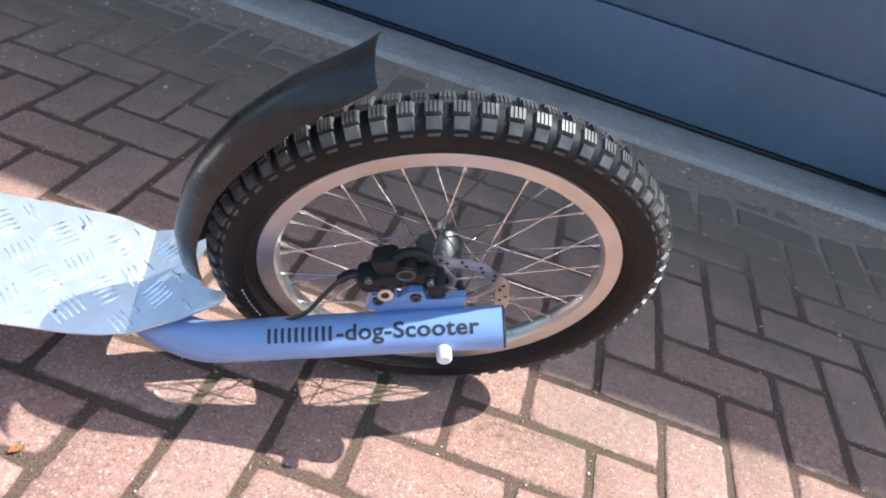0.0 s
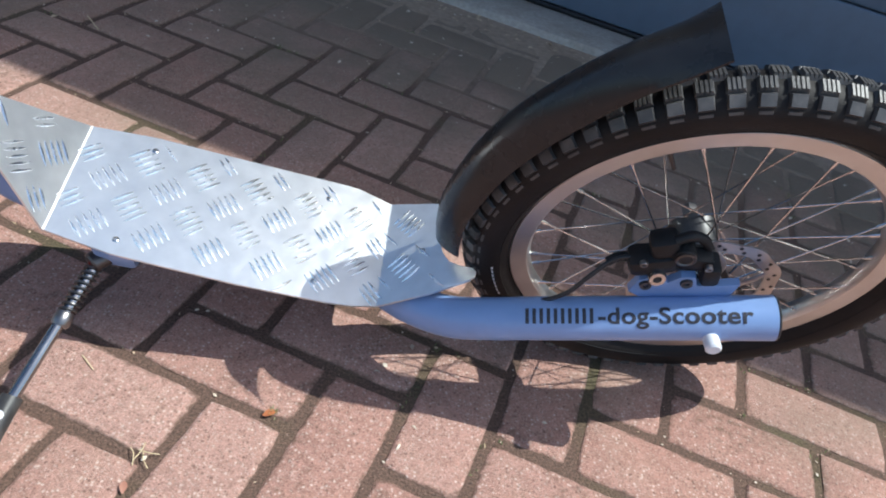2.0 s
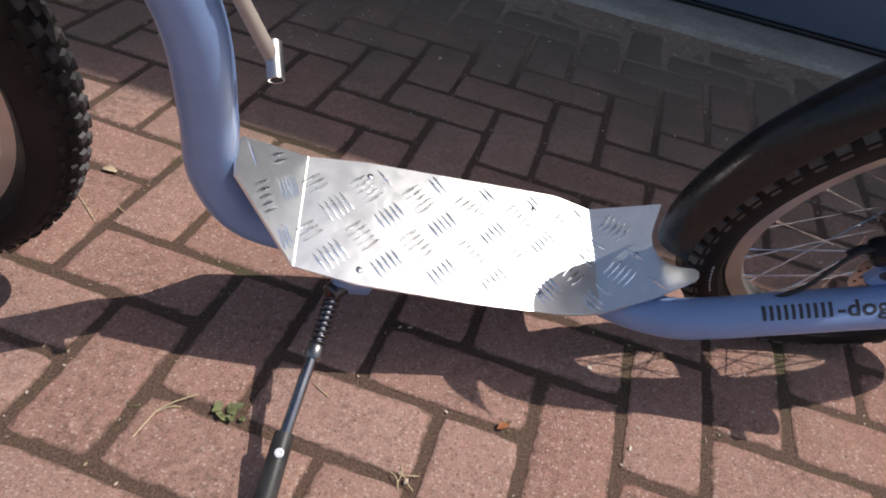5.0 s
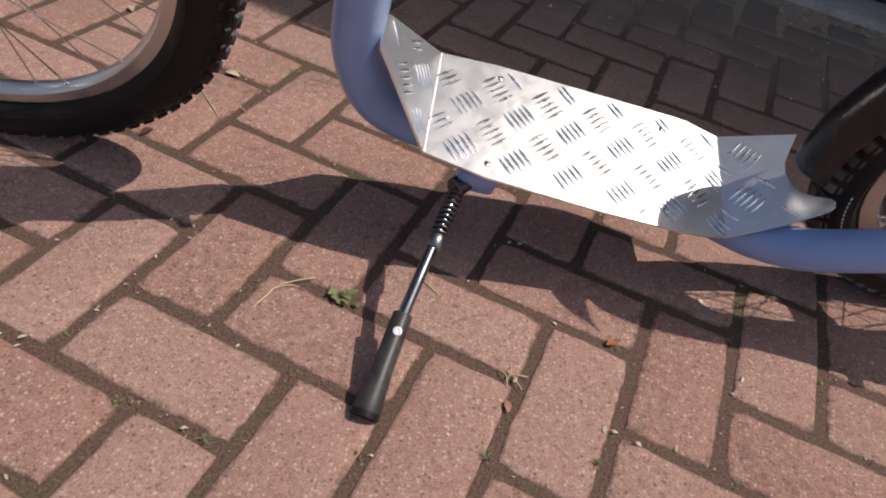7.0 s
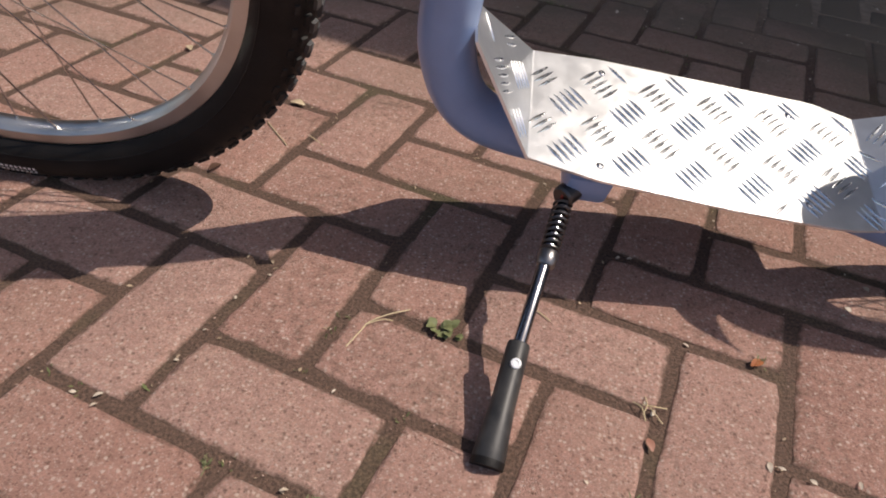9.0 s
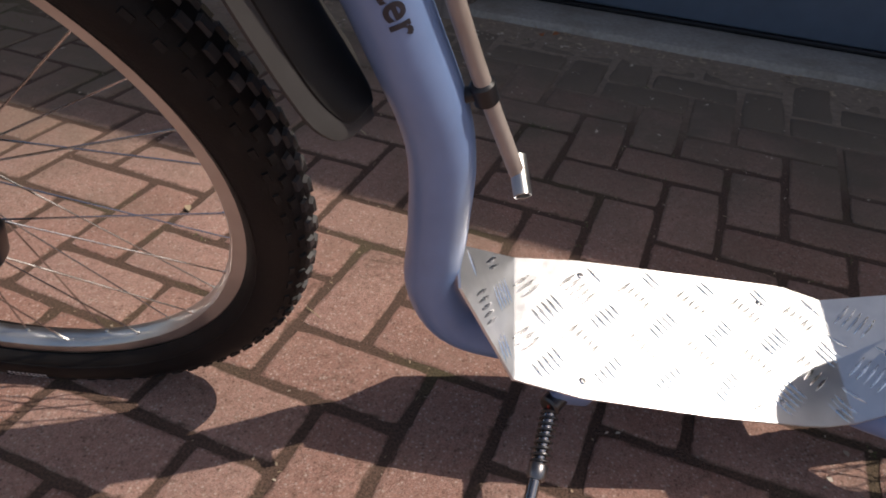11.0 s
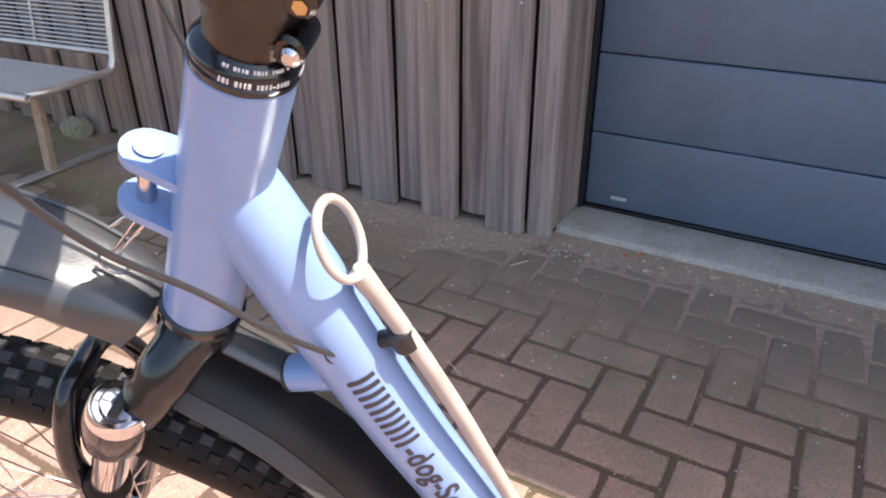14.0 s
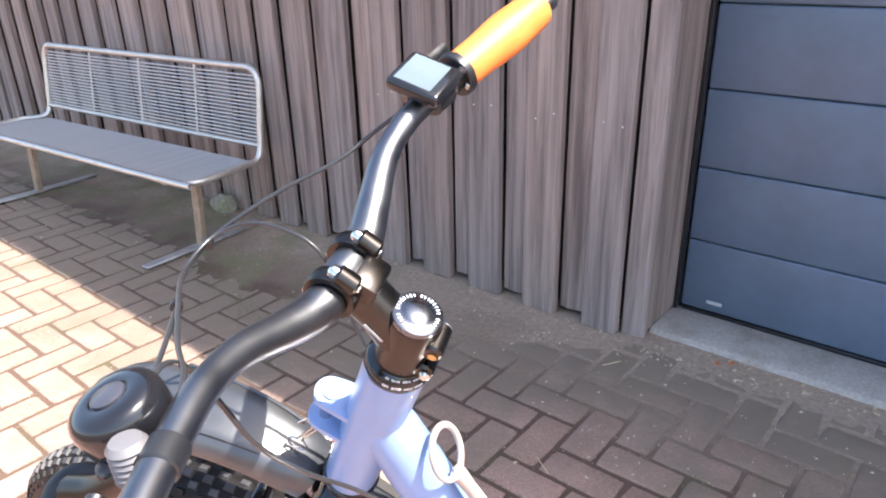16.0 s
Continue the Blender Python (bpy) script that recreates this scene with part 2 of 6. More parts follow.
def ground_material(name):
    """Dark joint sand with moss patches, and paler dust with leaf mould along the wall."""
    ma = material(name, (0.118, 0.071, 0.051), 0.95, vary=0.5, scale=300, second=(0.098, 0.08, 0.042), mix=0.3, mix_scale=5.0, bump=0.0035, grain=330)
    t = ma.node_tree
    b = t.nodes["Principled BSDF"]
    geo = t.nodes.new("ShaderNodeNewGeometry")
    dot = t.nodes.new("ShaderNodeVectorMath")
    dot.operation = "DOT_PRODUCT"
    dot.inputs[1].default_value = V
    t.links.new(geo.outputs["Position"], dot.inputs[0])
    wave = t.nodes.new("ShaderNodeTexNoise")
    wave.inputs["Scale"].default_value, wave.inputs["Detail"].default_value = 4.0, 6.0
    t.links.new(geo.outputs["Position"], wave.inputs["Vector"])
    shift = t.nodes.new("ShaderNodeMath")
    shift.operation = "MULTIPLY_ADD"
    shift.inputs[1].default_value = 0.5
    t.links.new(wave.outputs[0], shift.inputs[0])
    t.links.new(dot.outputs["Value"], shift.inputs[2])
    edge = t.nodes.new("ShaderNodeMapRange")
    edge.inputs[1].default_value, edge.inputs[2].default_value = 0.85, 1.25
    t.links.new(shift.outputs[0], edge.inputs[0])
    fine = t.nodes.new("ShaderNodeTexNoise")
    fine.inputs["Scale"].default_value, fine.inputs["Detail"].default_value = 60.0, 8.0
    t.links.new(geo.outputs["Position"], fine.inputs["Vector"])
    dust = t.nodes.new("ShaderNodeMix")
    dust.data_type = "RGBA"
    dust.inputs[6].default_value, dust.inputs[7].default_value = (0.2, 0.145, 0.105, 1), (0.46, 0.35, 0.26, 1)
    t.links.new(fine.outputs[0], dust.inputs[0])
    both = t.nodes.new("ShaderNodeMix")
    both.data_type = "RGBA"
    t.links.new(edge.outputs[0], both.inputs[0])
    t.links.new(b.inputs["Base Color"].links[0].from_socket, both.inputs[6])
    t.links.new(dust.outputs[2], both.inputs[7])
    # green growth on the soil before the bench
    way = t.nodes.new("ShaderNodeVectorMath")
    way.operation = "DOT_PRODUCT"
    way.inputs[1].default_value = U
    t.links.new(geo.outputs["Position"], way.inputs[0])
    reach = t.nodes.new("ShaderNodeMapRange")
    reach.inputs[1].default_value, reach.inputs[2].default_value = -1.7, -2.35
    t.links.new(way.outputs["Value"], reach.inputs[0])
    patch = t.nodes.new("ShaderNodeTexNoise")
    patch.inputs["Scale"].default_value, patch.inputs["Detail"].default_value = 5.5, 9.0
    t.links.new(geo.outputs["Position"], patch.inputs["Vector"])
    spots = t.nodes.new("ShaderNodeMapRange")
    spots.inputs[1].default_value, spots.inputs[2].default_value, spots.inputs[4].default_value = 0.44, 0.66, 0.75
    t.links.new(patch.outputs[0], spots.inputs[0])
    share_of = t.nodes.new("ShaderNodeMath")
    share_of.operation = "MULTIPLY"
    inner = t.nodes.new("ShaderNodeMapRange")
    inner.inputs[1].default_value, inner.inputs[2].default_value, inner.inputs[4].default_value = 0.32, 0.55, 1.0
    t.links.new(dot.outputs["Value"], inner.inputs[0])
    area = t.nodes.new("ShaderNodeMath")
    area.operation = "MULTIPLY"
    t.links.new(reach.outputs[0], area.inputs[0])
    t.links.new(inner.outputs[0], area.inputs[1])
    t.links.new(area.outputs[0], share_of.inputs[0])
    t.links.new(spots.outputs[0], share_of.inputs[1])
    green = t.nodes.new("ShaderNodeMix")
    green.data_type = "RGBA"
    green.inputs[7].default_value = (0.175, 0.165, 0.078, 1)
    t.links.new(share_of.outputs[0], green.inputs[0])
    t.links.new(both.outputs[2], green.inputs[6])
    t.links.new(green.outputs[2], b.inputs["Base Color"])
    return ma


def wood_material(name, light, dark):
    """Weathered boards: long grain, dark streaks and lighter worn bands."""
    ma = bpy.data.materials.new(name)
    ma.use_nodes = True
    t = ma.node_tree
    b = t.nodes["Principled BSDF"]
    co = t.nodes.new("ShaderNodeTexCoord")
    info = t.nodes.new("ShaderNodeObjectInfo")
    shift = t.nodes.new("ShaderNodeVectorMath")
    shift.operation = "ADD"
    t.links.new(co.outputs["Object"], shift.inputs[0])
    comb = t.nodes.new("ShaderNodeCombineXYZ")
    mul = t.nodes.new("ShaderNodeMath")
    mul.operation = "MULTIPLY"
    mul.inputs[1].default_value = 40.0
    t.links.new(info.outputs["Random"], mul.inputs[0])
    t.links.new(mul.outputs[0], comb.inputs[0])
    t.links.new(mul.outputs[0], comb.inputs[2])
    t.links.new(comb.outputs[0], shift.inputs[1])

    def grain(sx, sz, detail):
        mp = t.nodes.new("ShaderNodeMapping")
        mp.inputs["Scale"].default_value = (sx, sx, sz)
        t.links.new(shift.outputs[0], mp.inputs[0])
        n = t.nodes.new("ShaderNodeTexNoise")
        n.inputs["Scale"].default_value, n.inputs["Detail"].default_value, n.inputs["Roughness"].default_value = 1.0, detail, 0.65
        t.links.new(mp.outputs[0], n.inputs["Vector"])
        return n.outputs[0]

    def span(sock, lo, hi, a, c):
        r = t.nodes.new("ShaderNodeMapRange")
        for k, v in enumerate((lo, hi, a, c)):
            r.inputs[k + 1].default_value = v
        t.links.new(sock, r.inputs[0])
        return r.outputs[0]

    def mix(kind, a, c, fac):
        m = t.nodes.new("ShaderNodeMix")
        m.data_type, m.blend_type = "RGBA", kind
        for sock, value in ((6, a), (7, c), (0, fac)):
            if hasattr(value, "is_linked"):
                t.links.new(value, m.inputs[sock])
            else:
                m.inputs[sock].default_value = value
        return m.outputs[2]

    fine = grain(260, 5, 6)
    col = mix("MIX", (*light, 1), (*dark, 1), span(grain(34, 1.3, 5), 0.40, 0.66, 0, 0.9))
    col = mix("MIX", col, (light[0] * 1.35, light[1] * 1.33, light[2] * 1.3, 1), span(grain(22, 1.6, 5), 0.5, 0.75, 0, 0.75))
    col = mix("MULTIPLY", col, mix("MIX", (0.89, 0.89, 0.89, 1), (1.09, 1.085, 1.08, 1), span(fine, 0.3, 0.7, 0, 1)), 1.0)
    col = mix("MULTIPLY", col, mix("MIX", (0.8, 0.79, 0.78, 1), (1.16, 1.16, 1.16, 1), info.outputs["Random"]), 1.0)
    # some boards have turned a colder grey
    tone = t.nodes.new("ShaderNodeMath")
    tone.operation = "PINGPONG"
    tone.inputs[1].default_value = 0.17
    t.links.new(info.outputs["Random"], tone.inputs[0])
    col = mix("MULTIPLY", col, mix("MIX", (1.04, 1.0, 0.97, 1), (0.97, 1.0, 1.04, 1), span(tone.outputs[0], 0.0, 0.17, 0, 1)), 1.0)
    t.links.new(col, b.inputs["Base Color"])
    b.inputs["Roughness"].default_value = 0.78
    bu = t.nodes.new("ShaderNodeBump")
    bu.inputs["Strength"].default_value, bu.inputs["Distance"].default_value = 1.0, 0.0012
    t.links.new(fine, bu.inputs["Height"])
    t.links.new(bu.outputs[0], b.inputs["Normal"])
    return ma


BLUE = material("pale blue paint", (0.212, 0.318, 0.56), 0.36, vary=0.05, coat=0.22, bump=0.00005, grain=900)
RUBBER = material("black rubber", (0.009, 0.008, 0.008), 0.55, vary=0.3, second=(0.016, 0.013, 0.012), mix=0.5, mix_scale=18, bump=0.0004, grain=500, spec=0.22)
DUSTY = material("dusty tread rubber", (0.015, 0.0135, 0.0128), 0.58, vary=0.3, second=(0.032, 0.028, 0.025), mix=0.5, mix_scale=40, bump=0.0003, grain=600, spec=0.22)
# worn dusty crown, with sky and sun glare put into its tone
WORN_GLARE = material("dusty worn rubber with glare in its tone", (0.048, 0.046, 0.048), 0.5, vary=0.35, second=(0.085, 0.08, 0.078), mix=0.5, mix_scale=40, bump=0.0003, grain=700, spec=0.35)
KNOB = material("worn tread rubber", (0.055, 0.053, 0.053), 0.4, vary=0.35, second=(0.12, 0.115, 0.11), mix=0.5, mix_scale=40, bump=0.0003, grain=700)
BLACK = material("black satin plastic", (0.014, 0.014, 0.016), 0.4, vary=0.2, bump=0.0001, grain=600)
CALIPER = material("matt black cast alloy", (0.009, 0.009, 0.010), 0.55, vary=0.3, scale=80, bump=0.0003, grain=400, spec=0.35)
GUARD = material("black satin plastic guard", (0.012, 0.012, 0.0135), 0.27, vary=0.2, second=(0.02, 0.0195, 0.019), mix=0.4, mix_scale=20, bump=0.0001, grain=600, spec=0.4)
BOARD = material("grey satin plastic", (0.036, 0.038, 0.043), 0.34, vary=0.1, second=(0.044, 0.044, 0.045), mix=0.4, mix_scale=20, bump=0.0001, grain=600, spec=1.0)
# grey between the edge's sunlit and shaded strips, so sunlight is in the colour
RIM_LIT_GREY = material("satin grey plastic edge with sunlit tone", (0.054, 0.05, 0.048), 0.5, vary=0.12, bump=0.0001, grain=600, spec=0.3)
PANEL = material("dull black plastic", (0.014, 0.0135, 0.0135), 0.5, vary=0.2, second=(0.024, 0.022, 0.021), mix=0.4, mix_scale=12, bump=0.0001, grain=600, spec=0.3)
POLISHED = material("polished dark steel", (0.3, 0.3, 0.31), 0.13, metal=1.0, vary=0.08)
KICK = material("worn black coated steel", (0.03, 0.029, 0.029), 0.48, vary=0.3, scale=60, second=(0.06, 0.055, 0.05), mix=0.4, mix_scale=30, bump=0.0001, grain=500)
GLOSS = material("glossy black", (0.010, 0.010, 0.012), 0.18, vary=0.2, coat=0.25)
BAR = material("black anodised metal", (0.118, 0.115, 0.117), 0.38, metal=1.0, vary=0.12, bump=0.00003, grain=900)
HANDLE = material("dark grey anodised metal", (0.19, 0.19, 0.20), 0.37, metal=1.0, vary=0.08, bump=0.00003, grain=900)
BARK = material("black satin alloy", (0.068, 0.06, 0.054), 0.3, metal=1.0, vary=0.15)
ALLOY = material("brushed alloy", (0.62, 0.61, 0.59), 0.38, metal=1.0, vary=0.08, bump=0.00005, grain=900)
STEEL = material("bright steel", (0.62, 0.61, 0.6), 0.2, metal=1.0, vary=0.1)
DISC = material("worn disc steel", (0.48, 0.46, 0.44), 0.42, metal=1.0, vary=0.2)
DULL = material("dull dark steel", (0.25, 0.24, 0.24), 0.35, metal=1.0, vary=0.1)
CHROME = material("polished chrome", (0.72, 0.71, 0.70), 0.08, metal=1.0, vary=0.05)
CAPMETAL = material("dark polished alloy", (0.17, 0.175, 0.195), 0.27, metal=1.0, vary=0.08)
TREAD = material("aluminium tread plate", (0.865, 0.87, 0.875), 0.32, metal=0.82, vary=0.05, scale=60, second=(0.76, 0.78, 0.81), mix=0.3, mix_scale=9, bump=0.0009, grain=21, uneven=0.03)
# rolled sheet: its fine marks run along the deck, so it scatters light across
rolled = TREAD.node_tree.nodes["Principled BSDF"]
rolled.inputs["Anisotropic"].default_value = 0.65
across_deck = TREAD.node_tree.nodes.new("ShaderNodeCombineXYZ")
across_deck.inputs[1].default_value, across_deck.inputs[2].default_value = math.cos(radians(17.67)), math.sin(radians(17.67))
TREAD.node_tree.links.new(across_deck.outputs[0], rolled.inputs["Tangent"])
TREAD_BAR = material("polished tread bars", (0.93, 0.935, 0.94), 0.26, metal=1.0, vary=0.06, scale=60, uneven=0.04)
RIBS = material("dull grey alloy", (0.17, 0.16, 0.165), 0.45, metal=0.2, vary=0.15)
TAN = material("greige painted rod", (0.41, 0.35, 0.31), 0.4, vary=0.09, second=(0.34, 0.28, 0.24), mix=0.5, mix_scale=14)
PALE = material("pale plastic", (0.7, 0.71, 0.74), 0.4, vary=0.06)
PRINT = material("black print", (0.03, 0.03, 0.04), 0.5, vary=0.1)
RED = material("dark red plastic", (0.25, 0.03, 0.02), 0.4, vary=0.1)
ORANGE = material("orange rubber", (0.76, 0.21, 0.045), 0.5, vary=0.1, bump=0.0003, grain=500)
SCREEN = material("liquid crystal screen", (0.12, 0.15, 0.165), 0.2, vary=0.06)
BELLCAP = material("matt grey disc", (0.06, 0.06, 0.075), 0.35, metal=0.3, vary=0.06)
CABLE = material("grey-black cable", (0.028, 0.028, 0.03), 0.35, vary=0.1, coat=0.2)
BRASS = material("worn brass", (0.5, 0.36, 0.16), 0.35, metal=1.0, vary=0.2)
STICKER = material("pale sticker", (0.45, 0.46, 0.46), 0.5, vary=0.15)
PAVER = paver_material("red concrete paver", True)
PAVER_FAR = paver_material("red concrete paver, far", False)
JOINT = ground_material("mossy joint sand")
WOOD = wood_material("weathered wood", (0.298, 0.24, 0.21), (0.115, 0.09, 0.079))
# shade is put into this timber's colour, for walls behind the boards and roof
WOOD_SHADED = material("shaded old timber", (0.09, 0.075, 0.062), 0.85, vary=0.25, scale=20, bump=0.001, grain=80)
DOOR = material("slate blue door sheet", (0.106, 0.141, 0.193), 0.45, vary=0.06, scale=25, second=(0.092, 0.122, 0.165), mix=0.4, mix_scale=2.5, bump=0.0004, grain=260)
CONCRETE = material("grey concrete", (0.37, 0.335, 0.295), 0.9, vary=0.16, scale=90, second=(0.29, 0.25, 0.205), mix=0.45, mix_scale=9, bump=0.0015, grain=150)
BENCH = material("stainless steel", (0.58, 0.54, 0.49), 0.4, metal=0.8, vary=0.1)
BENCH_SEAT = material("dull stainless steel", (0.36, 0.325, 0.3), 0.6, metal=0.0, vary=0.1)
BENCH_FOOT = material("galvanised flat bar", (0.40, 0.38, 0.36), 0.5, metal=0.6, vary=0.2)
RUST = material("brown painted steel", (0.30, 0.22, 0.15), 0.55, vary=0.2)
LEAF = material("green leaf", (0.2, 0.215, 0.095), 0.6, vary=0.3)
MOSS = material("green moss", (0.13, 0.15, 0.055), 0.8, vary=0.4, scale=25)
STONE = material("mossy stone", (0.30, 0.27, 0.22), 0.9, vary=0.3, scale=60, second=(0.17, 0.18, 0.08), mix=0.6, mix_scale=9, bump=0.003, grain=90)
LEAF_ORANGE = material("orange dead leaf", (0.45, 0.15, 0.055), 0.6, vary=0.3)
LEAF_RED = material("red-brown dead leaf", (0.4, 0.19, 0.13), 0.6, vary=0.3)
LEAF_PALE = material("pale dry leaf", (0.55, 0.43, 0.28), 0.6, vary=0.3)
LEAF_DARK = material("dark dry leaf", (0.10, 0.05, 0.03), 0.6, vary=0.3)
NAIL = material("dull zinc nail", (0.52, 0.5, 0.47), 0.5, metal=0.6, vary=0.1)
STRAW = material("dry straw", (0.58, 0.46, 0.28), 0.6, vary=0.2)
PETAL = material("pale petal", (0.6, 0.5, 0.39), 0.6, vary=0.2)
PETAL_TAN = material("tan leaf crumb", (0.44, 0.33, 0.22), 0.7, vary=0.4, scale=50)
GRIT = material("pale grit", (0.42, 0.28, 0.225), 0.9, vary=0.5, scale=60)

# ---- the setting: ground, wall, garage door ----


def wall_at(u, v, z=0.0):
    return U * u + V * v + Vector((0, 0, z))


def wall_pose(u, v, z=0.0):
    return Matrix.Translation(wall_at(u, v, z)) @ SET


CLAD_V, DOOR_V, CORNER_U, DOOR_END, ROOF_H = 1.168, 1.419, -0.935, 1.62, 3.05


def ground_sheet():
    """One sheet to the horizon: joint sand under the pavers, rising to a dusty strip along the wall."""
    bm = bmesh.new()
    us = [-400, -60, -12] + [-6 + 0.06 * k for k in range(151)] + [12, 60, 400]
    vs = [-400, -60, -8, -1.6] + [-1.4 + 0.06 * k for k in range(47)] + [2.5, 60, 400]
    rows = []
    for v in vs:
        row = []
        for u in us:
            p = wall_at(u, v)
            z = -0.0032
            if -6.2 < u < 3.2 and -1.5 < v < 1.45:
                n = noise.noise(p * 2.2) * 0.5 + noise.noise(p * 7.0) * 0.35
                z += 0.0018 * n
                near = min(max((-0.9 - u) / 0.9, 0), 1)
                n += noise.noise(p * 16.0) * 0.35
                edge = v - (0.95 - 0.46 * near + 0.22 * n)
                z += 0.0066 * min(max(edge / 0.3, 0), 1)
            row.append(bm.verts.new((p.x, p.y, z)))
        rows.append(row)
    for a, b in zip(rows, rows[1:]):
        for k in range(len(us) - 1):
            bm.faces.new((a[k], a[k + 1], b[k + 1], b[k]))
    return part("ground", bm, JOINT)


tagged(ground_sheet(), "brown sand with moss between pavers and along the wall", "ground", kind="structure")

# ---- garage ----


def garage():
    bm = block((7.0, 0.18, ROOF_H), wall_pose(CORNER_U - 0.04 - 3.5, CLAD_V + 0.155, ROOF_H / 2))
    tagged(part("wall_north", bm, WOOD_SHADED), "timber garage wall behind the cladding boards", "wall", kind="structure")
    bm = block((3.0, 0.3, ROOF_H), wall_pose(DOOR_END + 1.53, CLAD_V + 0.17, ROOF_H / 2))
    tagged(part("wall_east", bm, WOOD_SHADED), "timber garage wall beside the door", "wall", kind="structure")
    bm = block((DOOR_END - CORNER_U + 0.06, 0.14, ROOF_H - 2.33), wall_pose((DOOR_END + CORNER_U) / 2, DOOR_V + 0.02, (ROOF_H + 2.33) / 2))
    tagged(part("lintel", bm, WOOD_SHADED), "timber panel above the garage door", "wall", kind="structure")
    # out of view; overhang sized so its shadow edge lands on the paving
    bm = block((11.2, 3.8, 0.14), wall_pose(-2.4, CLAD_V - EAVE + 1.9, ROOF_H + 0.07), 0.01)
    tagged(part("roof", bm, WOOD_SHADED), "unseen flat garage roof, its overhang set for the shade edge on the paving", "roof", kind="structure")
    # side and back walls out of view, added to close the garage
    for name, u, words in (("wall_west", -7.9, "timber side wall of the garage, far end"), ("wall_side", 3.1, "timber side wall of the garage")):
        bm = block((0.16, 3.0, ROOF_H), wall_pose(u, CLAD_V + 1.7, ROOF_H / 2))
        tagged(part(name, bm, WOOD_SHADED), words, "wall", kind="structure")
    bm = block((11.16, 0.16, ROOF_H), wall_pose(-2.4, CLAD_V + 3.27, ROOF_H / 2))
    tagged(part("wall_back", bm, WOOD_SHADED), "timber back wall of the garage", "wall", kind="structure")
    # jamb boards at the corner
    bm = block((0.03, 0.25, ROOF_H - 0.02), wall_pose(CORNER_U - 0.012, CLAD_V + 0.128, ROOF_H / 2 + 0.012), 0.003)
    tagged(part("jamb", bm, WOOD), "weathered wooden jamb board beside the garage door", "trim", kind="structure")
    bm = block((0.012, 0.03, 2.3), wall_pose(CORNER_U + 0.012, DOOR_V - 0.012, 1.17), 0.002)
    tagged(part("door_seal", bm, BLACK), "black rubber seal down the door side", "trim", kind="structure")


# roof overhang, set by the shade edge on the paving
EAVE = 0.45
garage()


FACE_V = 1.118
PROUD = [(-1.02, -1.147), (-1.257, -1.389), (-1.502, -1.641), (-1.731, -1.868), (-1.964, -2.1), (-2.23, -2.362), (-2.459, -2.585), (-2.662, -2.78), (-2.847, -2.965), (-3.055, -3.19), (-3.31, -3.44)]


def upright(wall, rnd, u0, u1, v, t, z0):
    """One board from u0 to u1: cupped and crowned, with worn edges and an uneven lower end."""
    w = u0 - u1
    bm = bmesh.new()
    cut = [-w / 2 + w * k for k in (0, 0.03, 0.2, 0.4, 0.6, 0.8, 0.97, 1)]
    cup = rnd.uniform(-0.004, 0.004)
    low = [z0 + rnd.uniform(-0.004, 0.004) for _ in cut]
    heights = [0.0, 0.12, 0.5, 1.0, 1.6, 2.3, ROOF_H]
    rows = []
    for z in heights:
        dv, du = rnd.uniform(-0.0015, 0.0015), rnd.uniform(-0.0015, 0.0015)
        front = [(x + du, -t / 2 + dv + cup * (1 - (2 * x / w) ** 2) + (0.0035 if abs(x) > w * 0.49 else 0), low[n] if z == 0 else z) for n, x in enumerate(cut)]
        back = [(x + du, t / 2, low[len(cut) - 1 - n] if z == 0 else z) for n, x in enumerate(cut[::-1])]
        rows.append([bm.verts.new(p) for p in front + back])
    m = len(rows[0])
    for a, b in zip(rows, rows[1:]):
        for k in range(m):
            bm.faces.new((a[k], a[(k + 1) % m], b[(k + 1) % m], b[k]))
    bm.faces.new(rows[0][::-1])
    bm.faces.new(rows[-1])
    ob = part("board", bm, WOOD, wall)
    ob.matrix_basis = wall_pose((u0 + u1) / 2, v + t / 2)
    return ob


def cladding():
    """Upright boards on boards: proud ones over the edges of recessed ones."""
    rnd = random.Random(11)
    wall = tagged(new("cladding"), "upright weathered grey-brown cladding boards, alternately proud and recessed", "wall cladding", kind="structure")
    spans = list(PROUD)
    while spans[-1][1] > -7.0:
        u = spans[-1][1] - rnd.uniform(0.095, 0.125)
        spans.append((u, u - rnd.uniform(0.12, 0.14)))
    upright(wall, rnd, -0.931, -1.012, FACE_V + 0.034, 0.02, 0.002)
    nail = None
    for n, (u0, u1) in enumerate(spans):
        z0 = rnd.uniform(0.001, 0.008)
        upright(wall, rnd, u0, u1, FACE_V + rnd.uniform(-0.003, 0.003), 0.03, z0)
        if n + 1 < len(spans):
            upright(wall, rnd, u1 + 0.03, spans[n + 1][0] + rnd.uniform(0.004, 0.008), FACE_V + 0.036 + rnd.uniform(-0.002, 0.002), 0.02, rnd.uniform(0.014, 0.028))
        if n < 5:
            for u in (u0 - 0.03, u1 + 0.035):
                if nail is None:
                    nail = part("nail", rod((0, 0, 0), (0, -0.004, 0), 0.0034, 10, 0.001), NAIL, wall, "pale nail head")
                    ob = nail
                else:
                    ob = share("nail", nail.data, wall, Matrix())
                ob.matrix_basis = wall_pose(u, FACE_V + 0.002, 0.71 + rnd.uniform(-0.012, 0.012))


cladding()


